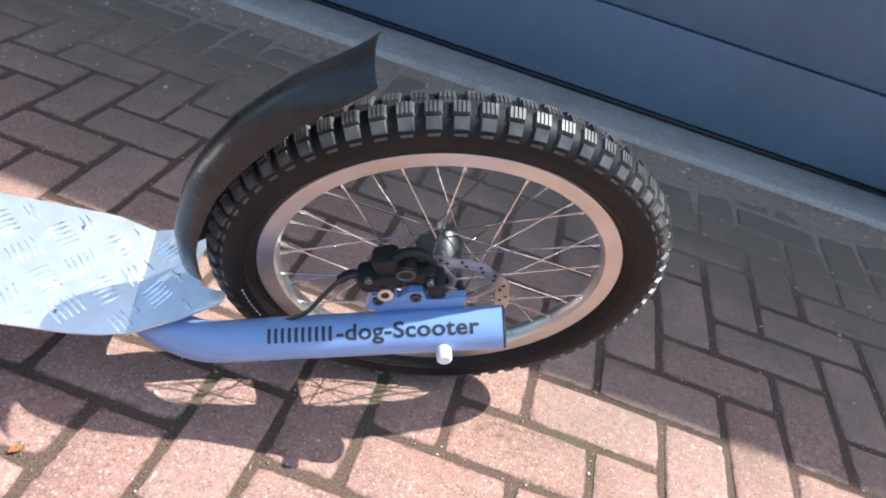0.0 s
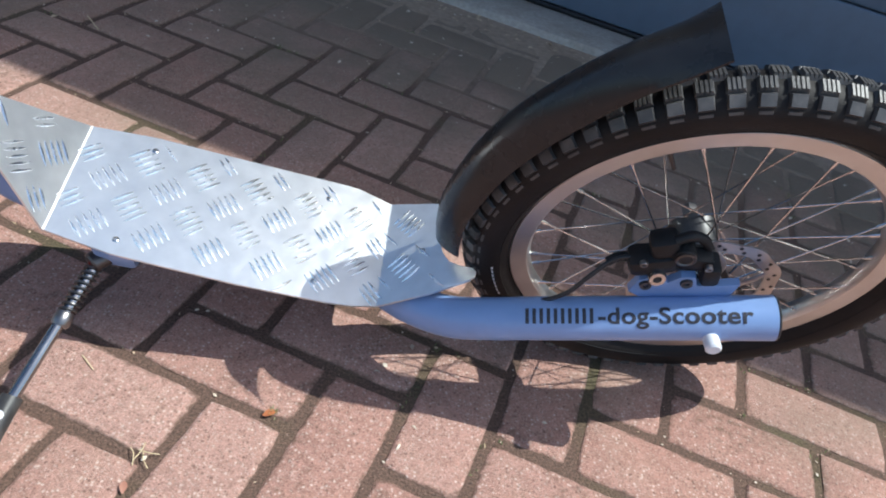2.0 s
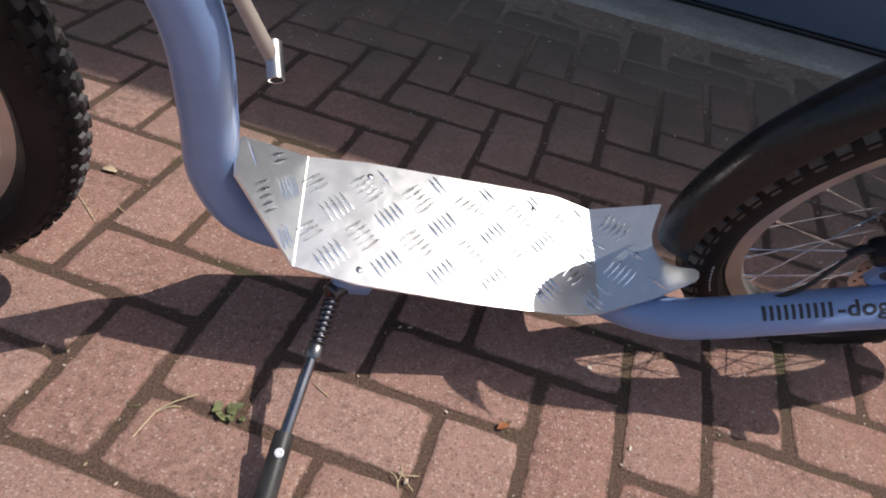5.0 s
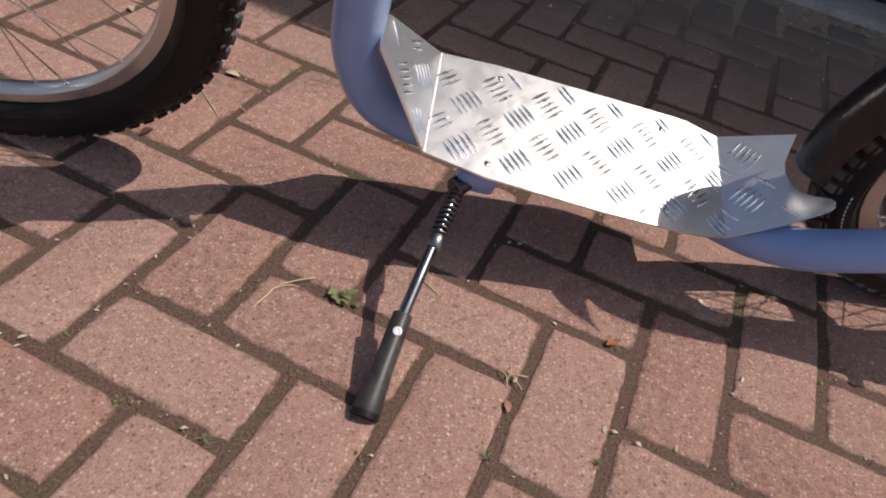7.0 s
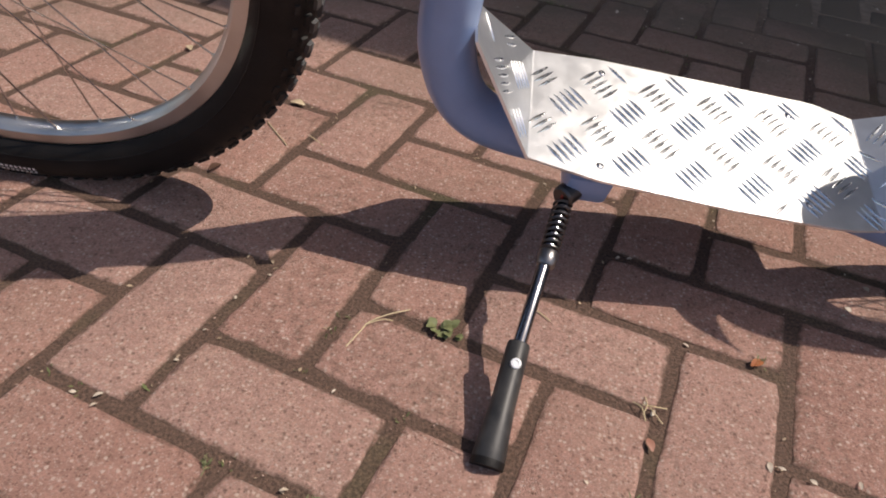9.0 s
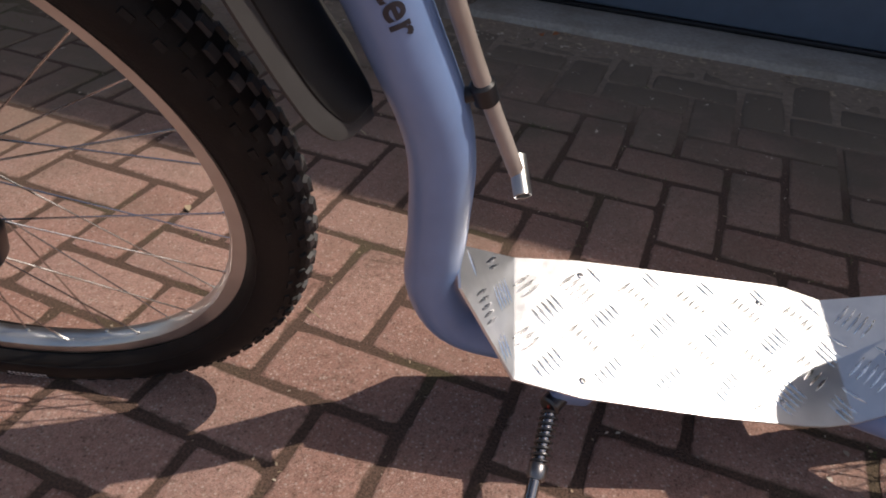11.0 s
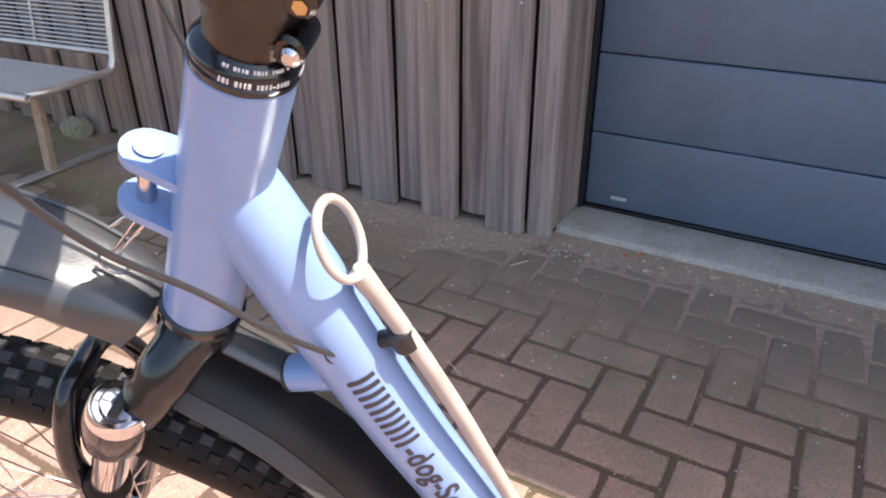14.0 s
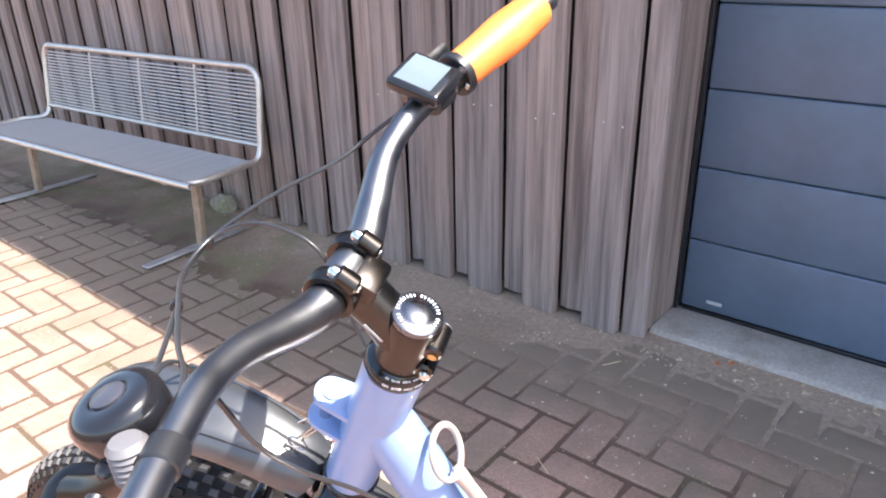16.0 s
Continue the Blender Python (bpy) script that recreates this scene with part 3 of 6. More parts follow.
def garage_door():
    door = tagged(new("door_1"), "closed slate blue sectional garage door with horizontal grooves", "garage door", kind="structure")
    w = DOOR_END - CORNER_U - 0.03
    first = None
    for n in range(9):
        if first is None:
            bm = block((w, 0.04, 0.2508), None, 0.007, seg=3)
            first = part("panel", bm, DOOR, door)
            ob = first
        else:
            ob = share("panel", first.data, door, Matrix())
        ob.matrix_basis = wall_pose(CORNER_U + 0.02 + w / 2, DOOR_V + 0.02, 0.028 + 0.254 * n + 0.127)
    bm = block((w, 0.01, 2.3), wall_pose(CORNER_U + 0.02 + w / 2, DOOR_V + 0.03, 1.17))
    part("backing", bm, BLACK, door)
    bm = block((w, 0.03, 0.014), wall_pose(CORNER_U + 0.02 + w / 2, DOOR_V + 0.012, 0.021), 0.004)
    part("bottom_seal", bm, BLACK, door, "black rubber bottom seal")
    bm = block((0.052, 0.002, 0.012), wall_pose(-0.80, DOOR_V - 0.002, 0.066), 0.0008)
    part("label_plate", bm, STICKER, door, "small pale plate")


garage_door()


def sill():
    bm = bmesh.new()
    prof = [(1.205, -0.02), (1.207, 0.008), (1.216, 0.019), (1.232, 0.0225), (1.385, 0.0165), (1.395, 0.0125), (1.5, 0.0125), (1.5, -0.02)]
    n = 60
    rows = []
    for k in range(n + 1):
        u = CORNER_U + 0.0 + (DOOR_END - CORNER_U) * k / n
        j = noise.noise(Vector((u * 9, 0, 0))) * 0.003
        rows.append([bm.verts.new(wall_at(u, v + (j if i < 4 else 0), z + (j * 0.4 if 0 < i < 5 else 0))) for i, (v, z) in enumerate(prof)])
    for a, b in zip(rows, rows[1:]):
        for k in range(len(prof)):
            bm.faces.new((a[k], b[k], b[(k + 1) % len(prof)], a[(k + 1) % len(prof)]))
    bm.faces.new(rows[0])
    bm.faces.new(rows[-1][::-1])
    tagged(part("threshold", bm, CONCRETE), "worn grey concrete threshold below the garage door", "threshold", kind="structure")


sill()


# ---- bench ----
def bench():
    b = thing("bench", "stainless steel bench with wire-rod backrest by the wooden wall", "bench", wall_pose(-2.66, 0.6, 0) @ pose(0, 0, 0, 0, 0, 4.5))
    L, D, Z, H = 1.88, 0.375, 0.352, 0.405

    def at(u, v, z):
        return Vector((u, v, z))

    # seat rails and back frame: one bent tube along each side
    bm = sweep(glide([at(-L + 0.1, 0, Z), at(-0.14, 0, Z), at(-0.045, 0.02, Z), at(0, 0.1, Z + 0.002), at(0, D - 0.1, Z + 0.01), at(0.002, D - 0.02, Z + 0.015), at(0.002, D + 0.012, Z + 0.05), at(0.0, D + 0.03, Z + 0.15), at(0, D + 0.052, Z + H - 0.1), at(-0.006, D + 0.058, Z + H - 0.05), at(-0.03, D + 0.061, Z + H - 0.014), at(-0.075, D + 0.062, Z + H), at(-0.2, D + 0.062, Z + H), at(-L + 0.3, D + 0.062, Z + H), at(-L + 0.175, D + 0.062, Z + H), at(-L + 0.13, D + 0.061, Z + H - 0.014), at(-L + 0.106, D + 0.058, Z + H - 0.05), at(-L + 0.1, D + 0.052, Z + H - 0.1), at(-L + 0.1, D + 0.03, Z + 0.15), at(-L + 0.1, D + 0.012, Z + 0.05), at(-L + 0.09, D - 0.03, Z + 0.015), at(-L + 0.02, D - 0.1, Z + 0.008), at(-L, D - 0.18, Z + 0.004), at(-L, 0.1, Z), at(-L + 0.04, 0.02, Z)], 5), 0.0145, 12, closed=True)
    part("frame", bm, BENCH, b)
    part("back_rail", rod(at(-L + 0.1, D + 0.018, Z + 0.075), at(0, D + 0.018, Z + 0.075), 0.012, 10), BENCH, b)
    first = None
    for k in range(18):
        z = Z + 0.095 + 0.0162 * k
        v = D + 0.02 + 0.036 * (z - Z - 0.075) / 0.29
        if first is None:
            first = part("back_rod", rod((-L + 0.1, 0, 0), (-0.002, 0, 0), 0.0036, 6), BENCH, b)
            ob = first
        else:
            ob = share("back_rod", first.data, b, Matrix())
        ob.location = (0, v, z)
    for u in (-0.44, -0.88, -1.32):
        part("back_bar", sweep([at(u, D + 0.022, Z + 0.075), at(u, D + 0.066, Z + H)], 0.005, 8), BENCH, b)
    first = None
    for k in range(24):
        v = 0.02 + (D - 0.03) * k / 23
        if first is None:
            first = part("seat_rod", rod((-L + 0.01, 0, 0), (-0.01, 0, 0), 0.0042, 6), BENCH_SEAT, b)
            ob = first
        else:
            ob = share("seat_rod", first.data, b, Matrix())
        ob.location = (0, v, Z + 0.002)
    for u in (-0.17, -1.6):
        part("cross_bar", block((0.035, D, 0.02), Matrix.Translation((u, D / 2, Z - 0.014)), 0.004), BENCH, b)
        part("leg", block((0.045, 0.03, Z - 0.02), Matrix.Translation((u, 0.145, Z / 2 - 0.008)) @ pose(0, 0, 0, -4, 0, 0), 0.005), RUST, b, "brownish painted steel leg")
        part("foot_bar", block((0.05, 0.62, 0.012), Matrix.Translation((u, 0.155, 0.0115)), 0.003), BENCH_FOOT, b, "flat grey steel foot")


bench()


# ---- dog scooter ----
scooter = thing("dog_scooter", "pale blue dog scooter leaning on its kickstand on red pavers", "scooter", pose(0, 0, 0, 17.67, 0, 0))
MAIN = [(-0.6345, 0, 0.932), (-0.5965, 0, 0.805), (-0.565, 0, 0.706), (-0.512, 0, 0.555), (-0.481, 0, 0.45), (-0.480, 0, 0.34), (-0.4835, 0, 0.255), (-0.460, 0, 0.187), (-0.405, 0, 0.158), (-0.3, 0, 0.146), (-0.06, 0, 0.125)]
HEAD_TOP, HEAD_LOW = Vector((-0.607, 0, 0.983)), Vector((-0.681, 0, 0.8163))
HEAD = (HEAD_TOP - HEAD_LOW).normalized()
HEAD_TOP = HEAD_TOP + HEAD * 0.009


def put_text(name, words, height, spread, wrap, parent, label):
    """Lettering in the built-in font, laid round a surface by wrap(along, up)."""
    cu = bpy.data.curves.new(name, "FONT")
    cu.body, cu.size, cu.space_character, cu.offset = words, 1.0, 1.05, 0.022
    ob = new(name, cu)
    me = bpy.data.meshes.new_from_object(ob.evaluated_get(bpy.context.evaluated_depsgraph_get()))
    bpy.data.objects.remove(ob)
    bm = bmesh.new()
    bm.from_mesh(me)
    bmesh.ops.triangulate(bm, faces=bm.faces[:])
    for _ in range(2):
        bmesh.ops.subdivide_edges(bm, edges=[e for e in bm.edges if e.calc_length() > 0.12], cuts=1, use_grid_fill=False)
        bmesh.ops.triangulate(bm, faces=bm.faces[:])
    xs = [v.co.x for v in bm.verts]
    lo, hi = min(xs), max(xs)
    for v in bm.verts:
        v.co = wrap((v.co.x - lo) / (hi - lo) * spread, v.co.y * height)
    return part(name, bm, PRINT, parent, label, smooth=False)


def bars(name, count, height, spread, wrap, parent, label):
    """A brand mark drawn as plain upright bars."""
    bm = bmesh.new()
    for k in range(count):
        x0 = spread * (k + 0.12) / count
        x1 = x0 + spread / count * 0.5
        grid = [[bm.verts.new(wrap(x, height * j / 4)) for j in range(5)] for x in (x0, x1)]
        for j in range(4):
            bm.faces.new((grid[0][j], grid[1][j], grid[1][j + 1], grid[0][j + 1]))
    return part(name, bm, PRINT, parent, label, smooth=False)


def round_tube(a, axis, top, r, lift=0.0004):
    """wrap() for a straight tube: start a, direction axis, and the direction that the middle of the writing faces."""
    a, axis = Vector(a), Vector(axis).normalized()
    n = Vector(top)
    n = (n - axis * n.dot(axis)).normalized()
    side = n.cross(axis)

    def wrap(s, h):
        ang = h / r
        return a + axis * s + (n * math.cos(ang) + side * math.sin(ang)) * (r + lift)

    return wrap


def round_line(line, z, top, r, lift=0.0005):
    """wrap() for a bent tube: it follows the line from the height z on."""
    first = next(k for k, p in enumerate(line) if p.z < z)
    n0 = Vector(top).normalized()

    def wrap(s, h):
        k = first
        while k < len(line) - 2 and s > (line[k + 1] - line[k]).length:
            s -= (line[k + 1] - line[k]).length
            k += 1
        step = line[k + 1] - line[k]
        axis = ((line[k + 1] - line[k - 1]).normalized()).lerp((line[k + 2] - line[k]).normalized(), s / step.length).normalized()
        n = (n0 - axis * n0.dot(axis)).normalized()
        ang = h / r
        return line[k] + step.normalized() * s + (n * math.cos(ang) + n.cross(axis) * math.sin(ang)) * (r + lift)

    return wrap


def frame_parts():
    line = glide(MAIN)
    main = part("main_tube", sweep(line, [0.0215 + 0.005 * min(k / 5, 1) ** 0.5 for k in range(len(line))], 32), BLUE, scooter)
    head = part("head_tube", rod(HEAD_TOP, HEAD_LOW, 0.0246, 40, 0.0015), BLUE, scooter)
    stay = part("rear_stay", sweep(glide([(-0.07, -0.008, 0.118), (-0.04, -0.024, 0.122), (0.0, -0.05, 0.135), (0.042, -0.0705, 0.157), (0.08, -0.079, 0.182), (0.13, -0.081, 0.205), (0.2, -0.081, 0.231), (0.365, -0.081, 0.2915)]), 0.0245, 28), BLUE, scooter, "pale blue single rear stay")
    d = Vector((0.235, 0, 0.0865)).normalized()
    end = Vector((0.365, -0.081, 0.2915))
    part("end_cap", rod(end - d * 0.001, end + d * 0.003, 0.0243, 24, 0.0015), BLACK, stay, "black end cap")
    part("peg", rod((0.303, -0.1, 0.268), (0.303, -0.121, 0.272), 0.0085, 16, 0.002), PALE, stay, "pale round stop peg")
    w = round_tube((0.121, -0.081, 0.2017), d, (0, -0.44, 0.90), 0.0246)
    bars("mark", 10, 0.0165, 0.076, lambda s, h: w(s, h - 0.006), stay, "row of plain black bars")
    put_text("lettering", "-dog-Scooter", 0.0245, 0.157, lambda s, h: w(s + 0.078, h - 0.006), stay, "black words dog-Scooter")
    w2 = round_line(glide(MAIN, 24), 0.782, (0.47, -0.87, 0.12), 0.0265)
    bars("mark", 10, 0.019, 0.083, lambda s, h: w2(s, h - 0.0095), main, "row of plain black bars")
    put_text("lettering", "-dog-Scooter", 0.027, 0.152, lambda s, h: w2(s + 0.085, h - 0.0095), main, "black words dog-Scooter")
    # cable port: a black disc stands for the dark inside of the hole
    q = Vector((-0.5895, -0.0238, 0.8075))
    part("cable_port", lathe([(0.0, 0.0006), (0.004, 0.0006), (0.0044, 0.0009), (0.0049, 0.0007), (0.005, -0.004)], 22, m=along(q, q + Vector((0.42, -0.88, 0.15))) @ Matrix.Diagonal((1, 1, 1.7, 1))), BLACK, main, "cable port with its dark hole as a black disc")
    # forward stub with a black cap
    s0, s1 = Vector((-0.585, 0, 0.757)), Vector((-0.637, 0, 0.744))
    stub = part("stub", rod(s0, s1, 0.0135, 20, 0.001), BLUE, main)
    t = (s1 - s0).normalized()
    part("stub_cap", rod(s1 - t * 0.002, s1 + t * 0.004, 0.0138, 20, 0.002), BLACK, stub, "black cap")
    # leash hitch on the head tube: two tabs, a pin and a wire clip
    across = Vector((HEAD.z, 0, -HEAD.x))
    for h in (0.1158, 0.0785):
        c = HEAD_LOW + HEAD * h
        pts = [(0.0, 0.019), (-0.04, 0.0148)] + [(-0.04 - 0.0148 * math.sin(k * math.pi / 10), 0.0148 * math.cos(k * math.pi / 10)) for k in range(1, 10)] + [(-0.04, -0.0148), (0.0, -0.019)]
        part("hitch_tab", plate(pts, 0.006, lambda x, y, z: c + across * x + Vector((0, y, 0)) + HEAD * z), BLUE, scooter, smooth=False)
    c1, c2 = HEAD_LOW + HEAD * 0.1165 - across * 0.04, HEAD_LOW + HEAD * 0.06 - across * 0.04
    pin = part("hitch_pin", rod(c1, c2, 0.0055, 14, 0.001), STEEL, scooter)
    part("pin_head", rod(c1, c1 + HEAD * 0.0025, 0.0078, 18, 0.001), PALE, pin)
    low = c2 + HEAD * 0.006
    down, aside, eye_c = Vector((-0.564, 0, -0.826)), Vector((-0.826, 0, 0.564)), Vector((-0.7285, -0.0035, 0.8492))
    loop = [low + Vector((0.004, 0.006, 0.003)), low + down * 0.004 + aside * 0.0016, eye_c - down * 0.014 + aside * 0.0018]
    loop += [eye_c - down * 0.0096 * math.cos(radians(a)) + aside * 0.0092 * math.sin(radians(a)) for a in (30, 70, 110, 150, 180, 210, 250, 290, 330)]
    loop += [eye_c - down * 0.014 - aside * 0.0018, low + down * 0.010 - aside * 0.0016, low + Vector((-0.018, 0.006, -0.011)), low + Vector((-0.034, 0.004, -0.021))]
    part("wire_clip", sweep(glide(loop, 5), 0.0011, 8), STEEL, pin, "bent steel wire clip")


frame_parts()


def lead_rod():
    """The rod with an eye that lies along the main tube."""
    line = [(-0.5712, 0, 0.857), (-0.5535, 0, 0.815), (-0.5208, 0, 0.722), (-0.4965, 0, 0.642), (-0.461, 0, 0.528), (-0.4205, -0.002, 0.421)]
    path = glide(line, 4)
    r = part("lead_rod", sweep(path, [0.0074, 0.0068] + [0.0063] * (len(path) - 2), 18), TAN, scooter, "greige painted rod with a ring eye")
    t, wide = Vector((-0.318, 0, 0.948)).normalized(), Vector((0, 1, 0))
    c = Vector((-0.5797, 0.004, 0.8785))
    ring = [c + t * 0.0247 * math.cos(a) + wide * 0.0212 * math.sin(a) for a in (2 * math.pi * k / 44 for k in range(44))]
    part("ring_eye", sweep(ring, 0.0030, 14, closed=True), TAN, r)
    part("ring_neck", sweep([c - t * 0.0215, c - t * 0.0265, Vector(line[0]).lerp(Vector(line[1]), 0.12), Vector(line[0]).lerp(Vector(line[1]), 0.4)], [0.0034, 0.0058, 0.0072, 0.0064], 16), TAN, r)
    # short open tube welded across the lower end
    m, d = Vector((-0.418, -0.004, 0.4195)), Vector((0.19, -0.905, -0.385)).normalized()
    part("cross_tube", lathe([(0.0066, -0.0168), (0.0072, -0.0162), (0.0072, 0.0162), (0.0066, 0.0168), (0.0056, 0.0164), (0.0054, 0.0), (0.0056, -0.0164)], 24, True, m=along(m, m + d)), ALLOY, r, "bare metal cross tube")
    # solid black plug in place of the shade inside the tube
    part("tube_bore", rod(m - d * 0.012, m + d * 0.012, 0.0054, 16), BLACK, r)
    for c, b in (((-0.5515, 0, 0.80), (-0.575, 0, 0.792)), ((-0.4515, 0, 0.498), (-0.478, 0, 0.49))):
        c, b = Vector(c), Vector(b)
        ax = (Vector(line[4]) - Vector(line[2])).normalized()
        clip = part("rod_clip", rod(c - ax * 0.0095, c + ax * 0.0095, 0.0092, 18, 0.002), BLACK, r, "black rubber rod clip")
        part("clip_foot", rod(b, c, 0.006, 12), BLACK, clip)


lead_rod()


# deck: one folded sheet with raised bars
def deck_at(x, y, h=0.0):
    if x < -0.398:
        return Vector((x, y, 0.2 - (x + 0.398) * 1.5)) + Vector((0.832, 0, 0.555)) * h
    if x > -0.043:
        return Vector((x, y, 0.1524 + (x + 0.043) * 0.5)) + Vector((-0.447, 0, 0.894)) * h
    return Vector((x, y, 0.2 - (x + 0.398) * 0.1341)) + Vector((0.133, 0, 0.991)) * h


def half_width(x):
    pts = [(-0.457, 0.023), (-0.398, 0.0735), (-0.33, 0.0815), (-0.2, 0.085), (-0.085, 0.0875), (-0.043, 0.077), (0.036, 0.067)]
    for (a, p), (b, q) in zip(pts, pts[1:]):
        if a <= x <= b:
            return p + (q - p) * (x - a) / (b - a)
    return 0


def deck():
    T = 0.0028

    def sheet(outline):
        return plate(outline, T, lambda x, y, h: deck_at(x, y, h))

    e = 1e-5
    mid = [(-0.398 + e, 0.0735), (-0.33, 0.0815), (-0.2, 0.085), (-0.1, 0.0878), (-0.085, 0.0872), (-0.043 - e, 0.077)]
    d = part("deck_plate", sheet(mid + [(-0.043 - e, -0.0705), (-0.072, -0.0775), (-0.1, -0.0805), (-0.2, -0.0835), (-0.33, -0.0815), (-0.398 + e, -0.0715)]), TREAD, scooter, "bright aluminium tread plate deck", smooth=False)
    part("front_flap", sheet([(-0.398 - e, 0.0735), (-0.398 - e, -0.0715), (-0.456, -0.026), (-0.4575, -0.012), (-0.4575, 0.012), (-0.456, 0.022)]), TREAD, d, "upturned front of the tread plate", smooth=False)
    part("rear_flap", sheet([(-0.043 + e, 0.077), (0.036, 0.0685), (0.0265, 0.045), (0.0205, 0.028), (0.0195, 0.012), (0.0235, -0.004), (0.031, -0.016), (0.043, -0.023), (0.057, -0.028), (0.0605, -0.033), (0.0595, -0.039), (0.054, -0.044), (0.013, -0.0585), (-0.043 + e, -0.0705)]), TREAD, d, "upturned rear of the tread plate with a notch for the tyre", smooth=False)
    # folds
    for x, y0, y1 in ((-0.398, 0.0735, -0.0715), (-0.043, 0.077, -0.0705)):
        z = deck_at(x, 0).z
        part("fold", sweep([(x, y0, z - 0.0016), (x, y1, z - 0.0016)], 0.0021, 8), TREAD, d)
    # five-bar tread pattern
    bm = bmesh.new()
    P = 0.0631

    def sheet_x(s):
        """Distance along the sheet to x, so that the pattern runs through the folds."""
        if s < 0:
            return -0.398 + s / 1.803
        if s > 0.358:
            return -0.043 + (s - 0.358) / 1.118
        return -0.398 + s / 1.009

    def lens(cs, cy, way, long, wide, high):
        ends = []
        for k in range(9):
            u = -1 + 2 * k / 8
            prof = max(1 - u * u, 0.0)
            w, h = wide * (0.12 + 0.88 * prof) / 2, high * (prof ** 0.7) + 0.00012
            row = []
            for f, g in ((-1, 0), (-0.45, 0.85), (0.45, 0.85), (1, 0)):
                s = cs + way[0] * u * long / 2 - way[1] * f * w
                y = cy + way[1] * u * long / 2 + way[0] * f * w
                x = sheet_x(s)
                row.append(bm.verts.new(deck_at(x, y, h * g + 0.0002)))
            ends.append(row)
        for a, b in zip(ends, ends[1:]):
            for k in range(3):
                bm.faces.new((a[k], a[k + 1], b[k + 1], b[k]))

    q = math.sqrt(0.5)
    for i in range(-3, 8):
        for j in range(-3, 4):
            for kind in (0, 1):
                cs = 0.038 + (i + 0.5 * kind) * P
                cy = 0.012 + (j + 0.5 * kind) * P
                way = (q, -q) if kind == 0 else (q, q)
                for n in range(-2, 3):
                    s, y = cs - way[1] * n * 0.0074, cy + way[0] * n * 0.0074
                    ok = True
                    for u in (-0.5, 0, 0.5):
                        x = sheet_x(s + way[0] * u * 0.028)
                        yy = y + way[1] * u * 0.028
                        limit = half_width(x) - 0.0035
                        if x > -0.13:
                            limit = min(limit, 0.0805 - max(0, x + 0.1) * 0.17) if yy < 0 else limit
                        if not (-0.455 < x < 0.058) or abs(yy) > limit:
                            ok = False
                        if x > 0.012 and not (yy > 0.05 and x < 0.026) and not (-0.052 < yy < -0.026 and x < 0.045):
                            ok = False
                        for fold in (-0.398, -0.043):
                            if abs(x - fold) < 0.003:
                                ok = ok and u != 0
                    if ok:
                        lens(s, y, way, 0.028, 0.0042, 0.0013)
    tagged(part("tread_bars", bm, TREAD_BAR, d, "raised five-bar tread"), kind="stuff")
    for x, y in ((-0.325, 0.0625), (-0.329, -0.0635), (-0.12, 0.0605), (-0.118, -0.0575), (0.0, 0.002)):
        p = deck_at(x, y, 0.0)
        n = deck_at(x, y, 1.0) - deck_at(x, y, 0.0)
        part("screw", lathe([(0, 0.0004), (0.0013, 0.0004), (0.0016, 0.0012), (0.003, 0.001), (0.0038, 0.0002), (0.0038, -0.001)], 16, m=along(p, p + n)), STEEL, d, "small steel screw")


deck()


def kickstand():
    a, c, s, f = Vector((-0.352, -0.066, 0.150)), Vector((-0.3665, -0.136, 0.1395)), Vector((-0.388, -0.224, 0.1255)), Vector((-0.4055, -0.318, 0.1105))
    d = (f - s).normalized()
    k = part("kickstand", rod(a.lerp(c, 0.2), s.lerp(f, 0.1), 0.0063, 18), POLISHED, scooter, "black telescopic kickstand leg")
    part("sleeve", lathe([(0, 0), (0.0098, 0), (0.0104, 0.002), (0.0112, 0.06), (0.0135, 0.09), (0.0145, 0.105), (0.0135, 0.109), (0, 0.109)], 24, m=along(s, f)), KICK, k)
    part("foot", lathe([(0, 0.1), (0.0138, 0.1), (0.0146, 0.105), (0.0142, 0.1105), (0, 0.1105)], 24, m=along(s, f)), RUBBER, k, "black rubber foot")
    q = s.lerp(f, 0.22)
    n = Vector((0.05, -0.45, 0.9)).normalized()
    n = (n - d * n.dot(d)).normalized()
    part("screw", lathe([(0, 0.001), (0.0022, 0.001), (0.0026, 0.002), (0.0046, 0.0016), (0.005, 0), (0.005, -0.003)], 16, m=along(q + n * 0.0108, q + n * 0.02)), PALE, k, "pale socket screw")
    part("collar", lathe([(0, -0.004), (0.0085, -0.004), (0.0098, -0.002), (0.0098, 0.009), (0.008, 0.012), (0, 0.012)], 20, m=along(c, s)), DULL, k, "dull steel collar")
    turns, spring = 9, []
    t = (c - a).normalized()
    x = t.orthogonal().normalized()
    y = t.cross(x)
    p0, p1 = a.lerp(c, 0.16), c - t * 0.004
    for i in range(turns * 14 + 1):
        w = 2 * math.pi * i / 14
        spring.append(p0.lerp(p1, i / (turns * 14)) + (x * math.cos(w) + y * math.sin(w)) * 0.0085)
    part("spring", sweep(spring, 0.0014, 8), BAR, k, "coil spring")
    part("pivot", rod(a + Vector((-0.006, -0.012, 0.004)), a + Vector((0.02, 0.02, 0)), 0.0115, 18, 0.002), BAR, k)
    part("pivot_cap", rod(a + Vector((-0.002, -0.0135, 0.006)), a + Vector((-0.0015, -0.008, 0.004)), 0.0055, 14, 0.001), RED, k, "dark red pivot cap")
    part("bracket", block((0.046, 0.05, 0.04), Matrix.Translation((-0.334, -0.047, 0.162)) @ pose(0, 0, 0, 8, 4, 0), 0.007, seg=2), BLUE, scooter, "blue kickstand bracket")


kickstand()


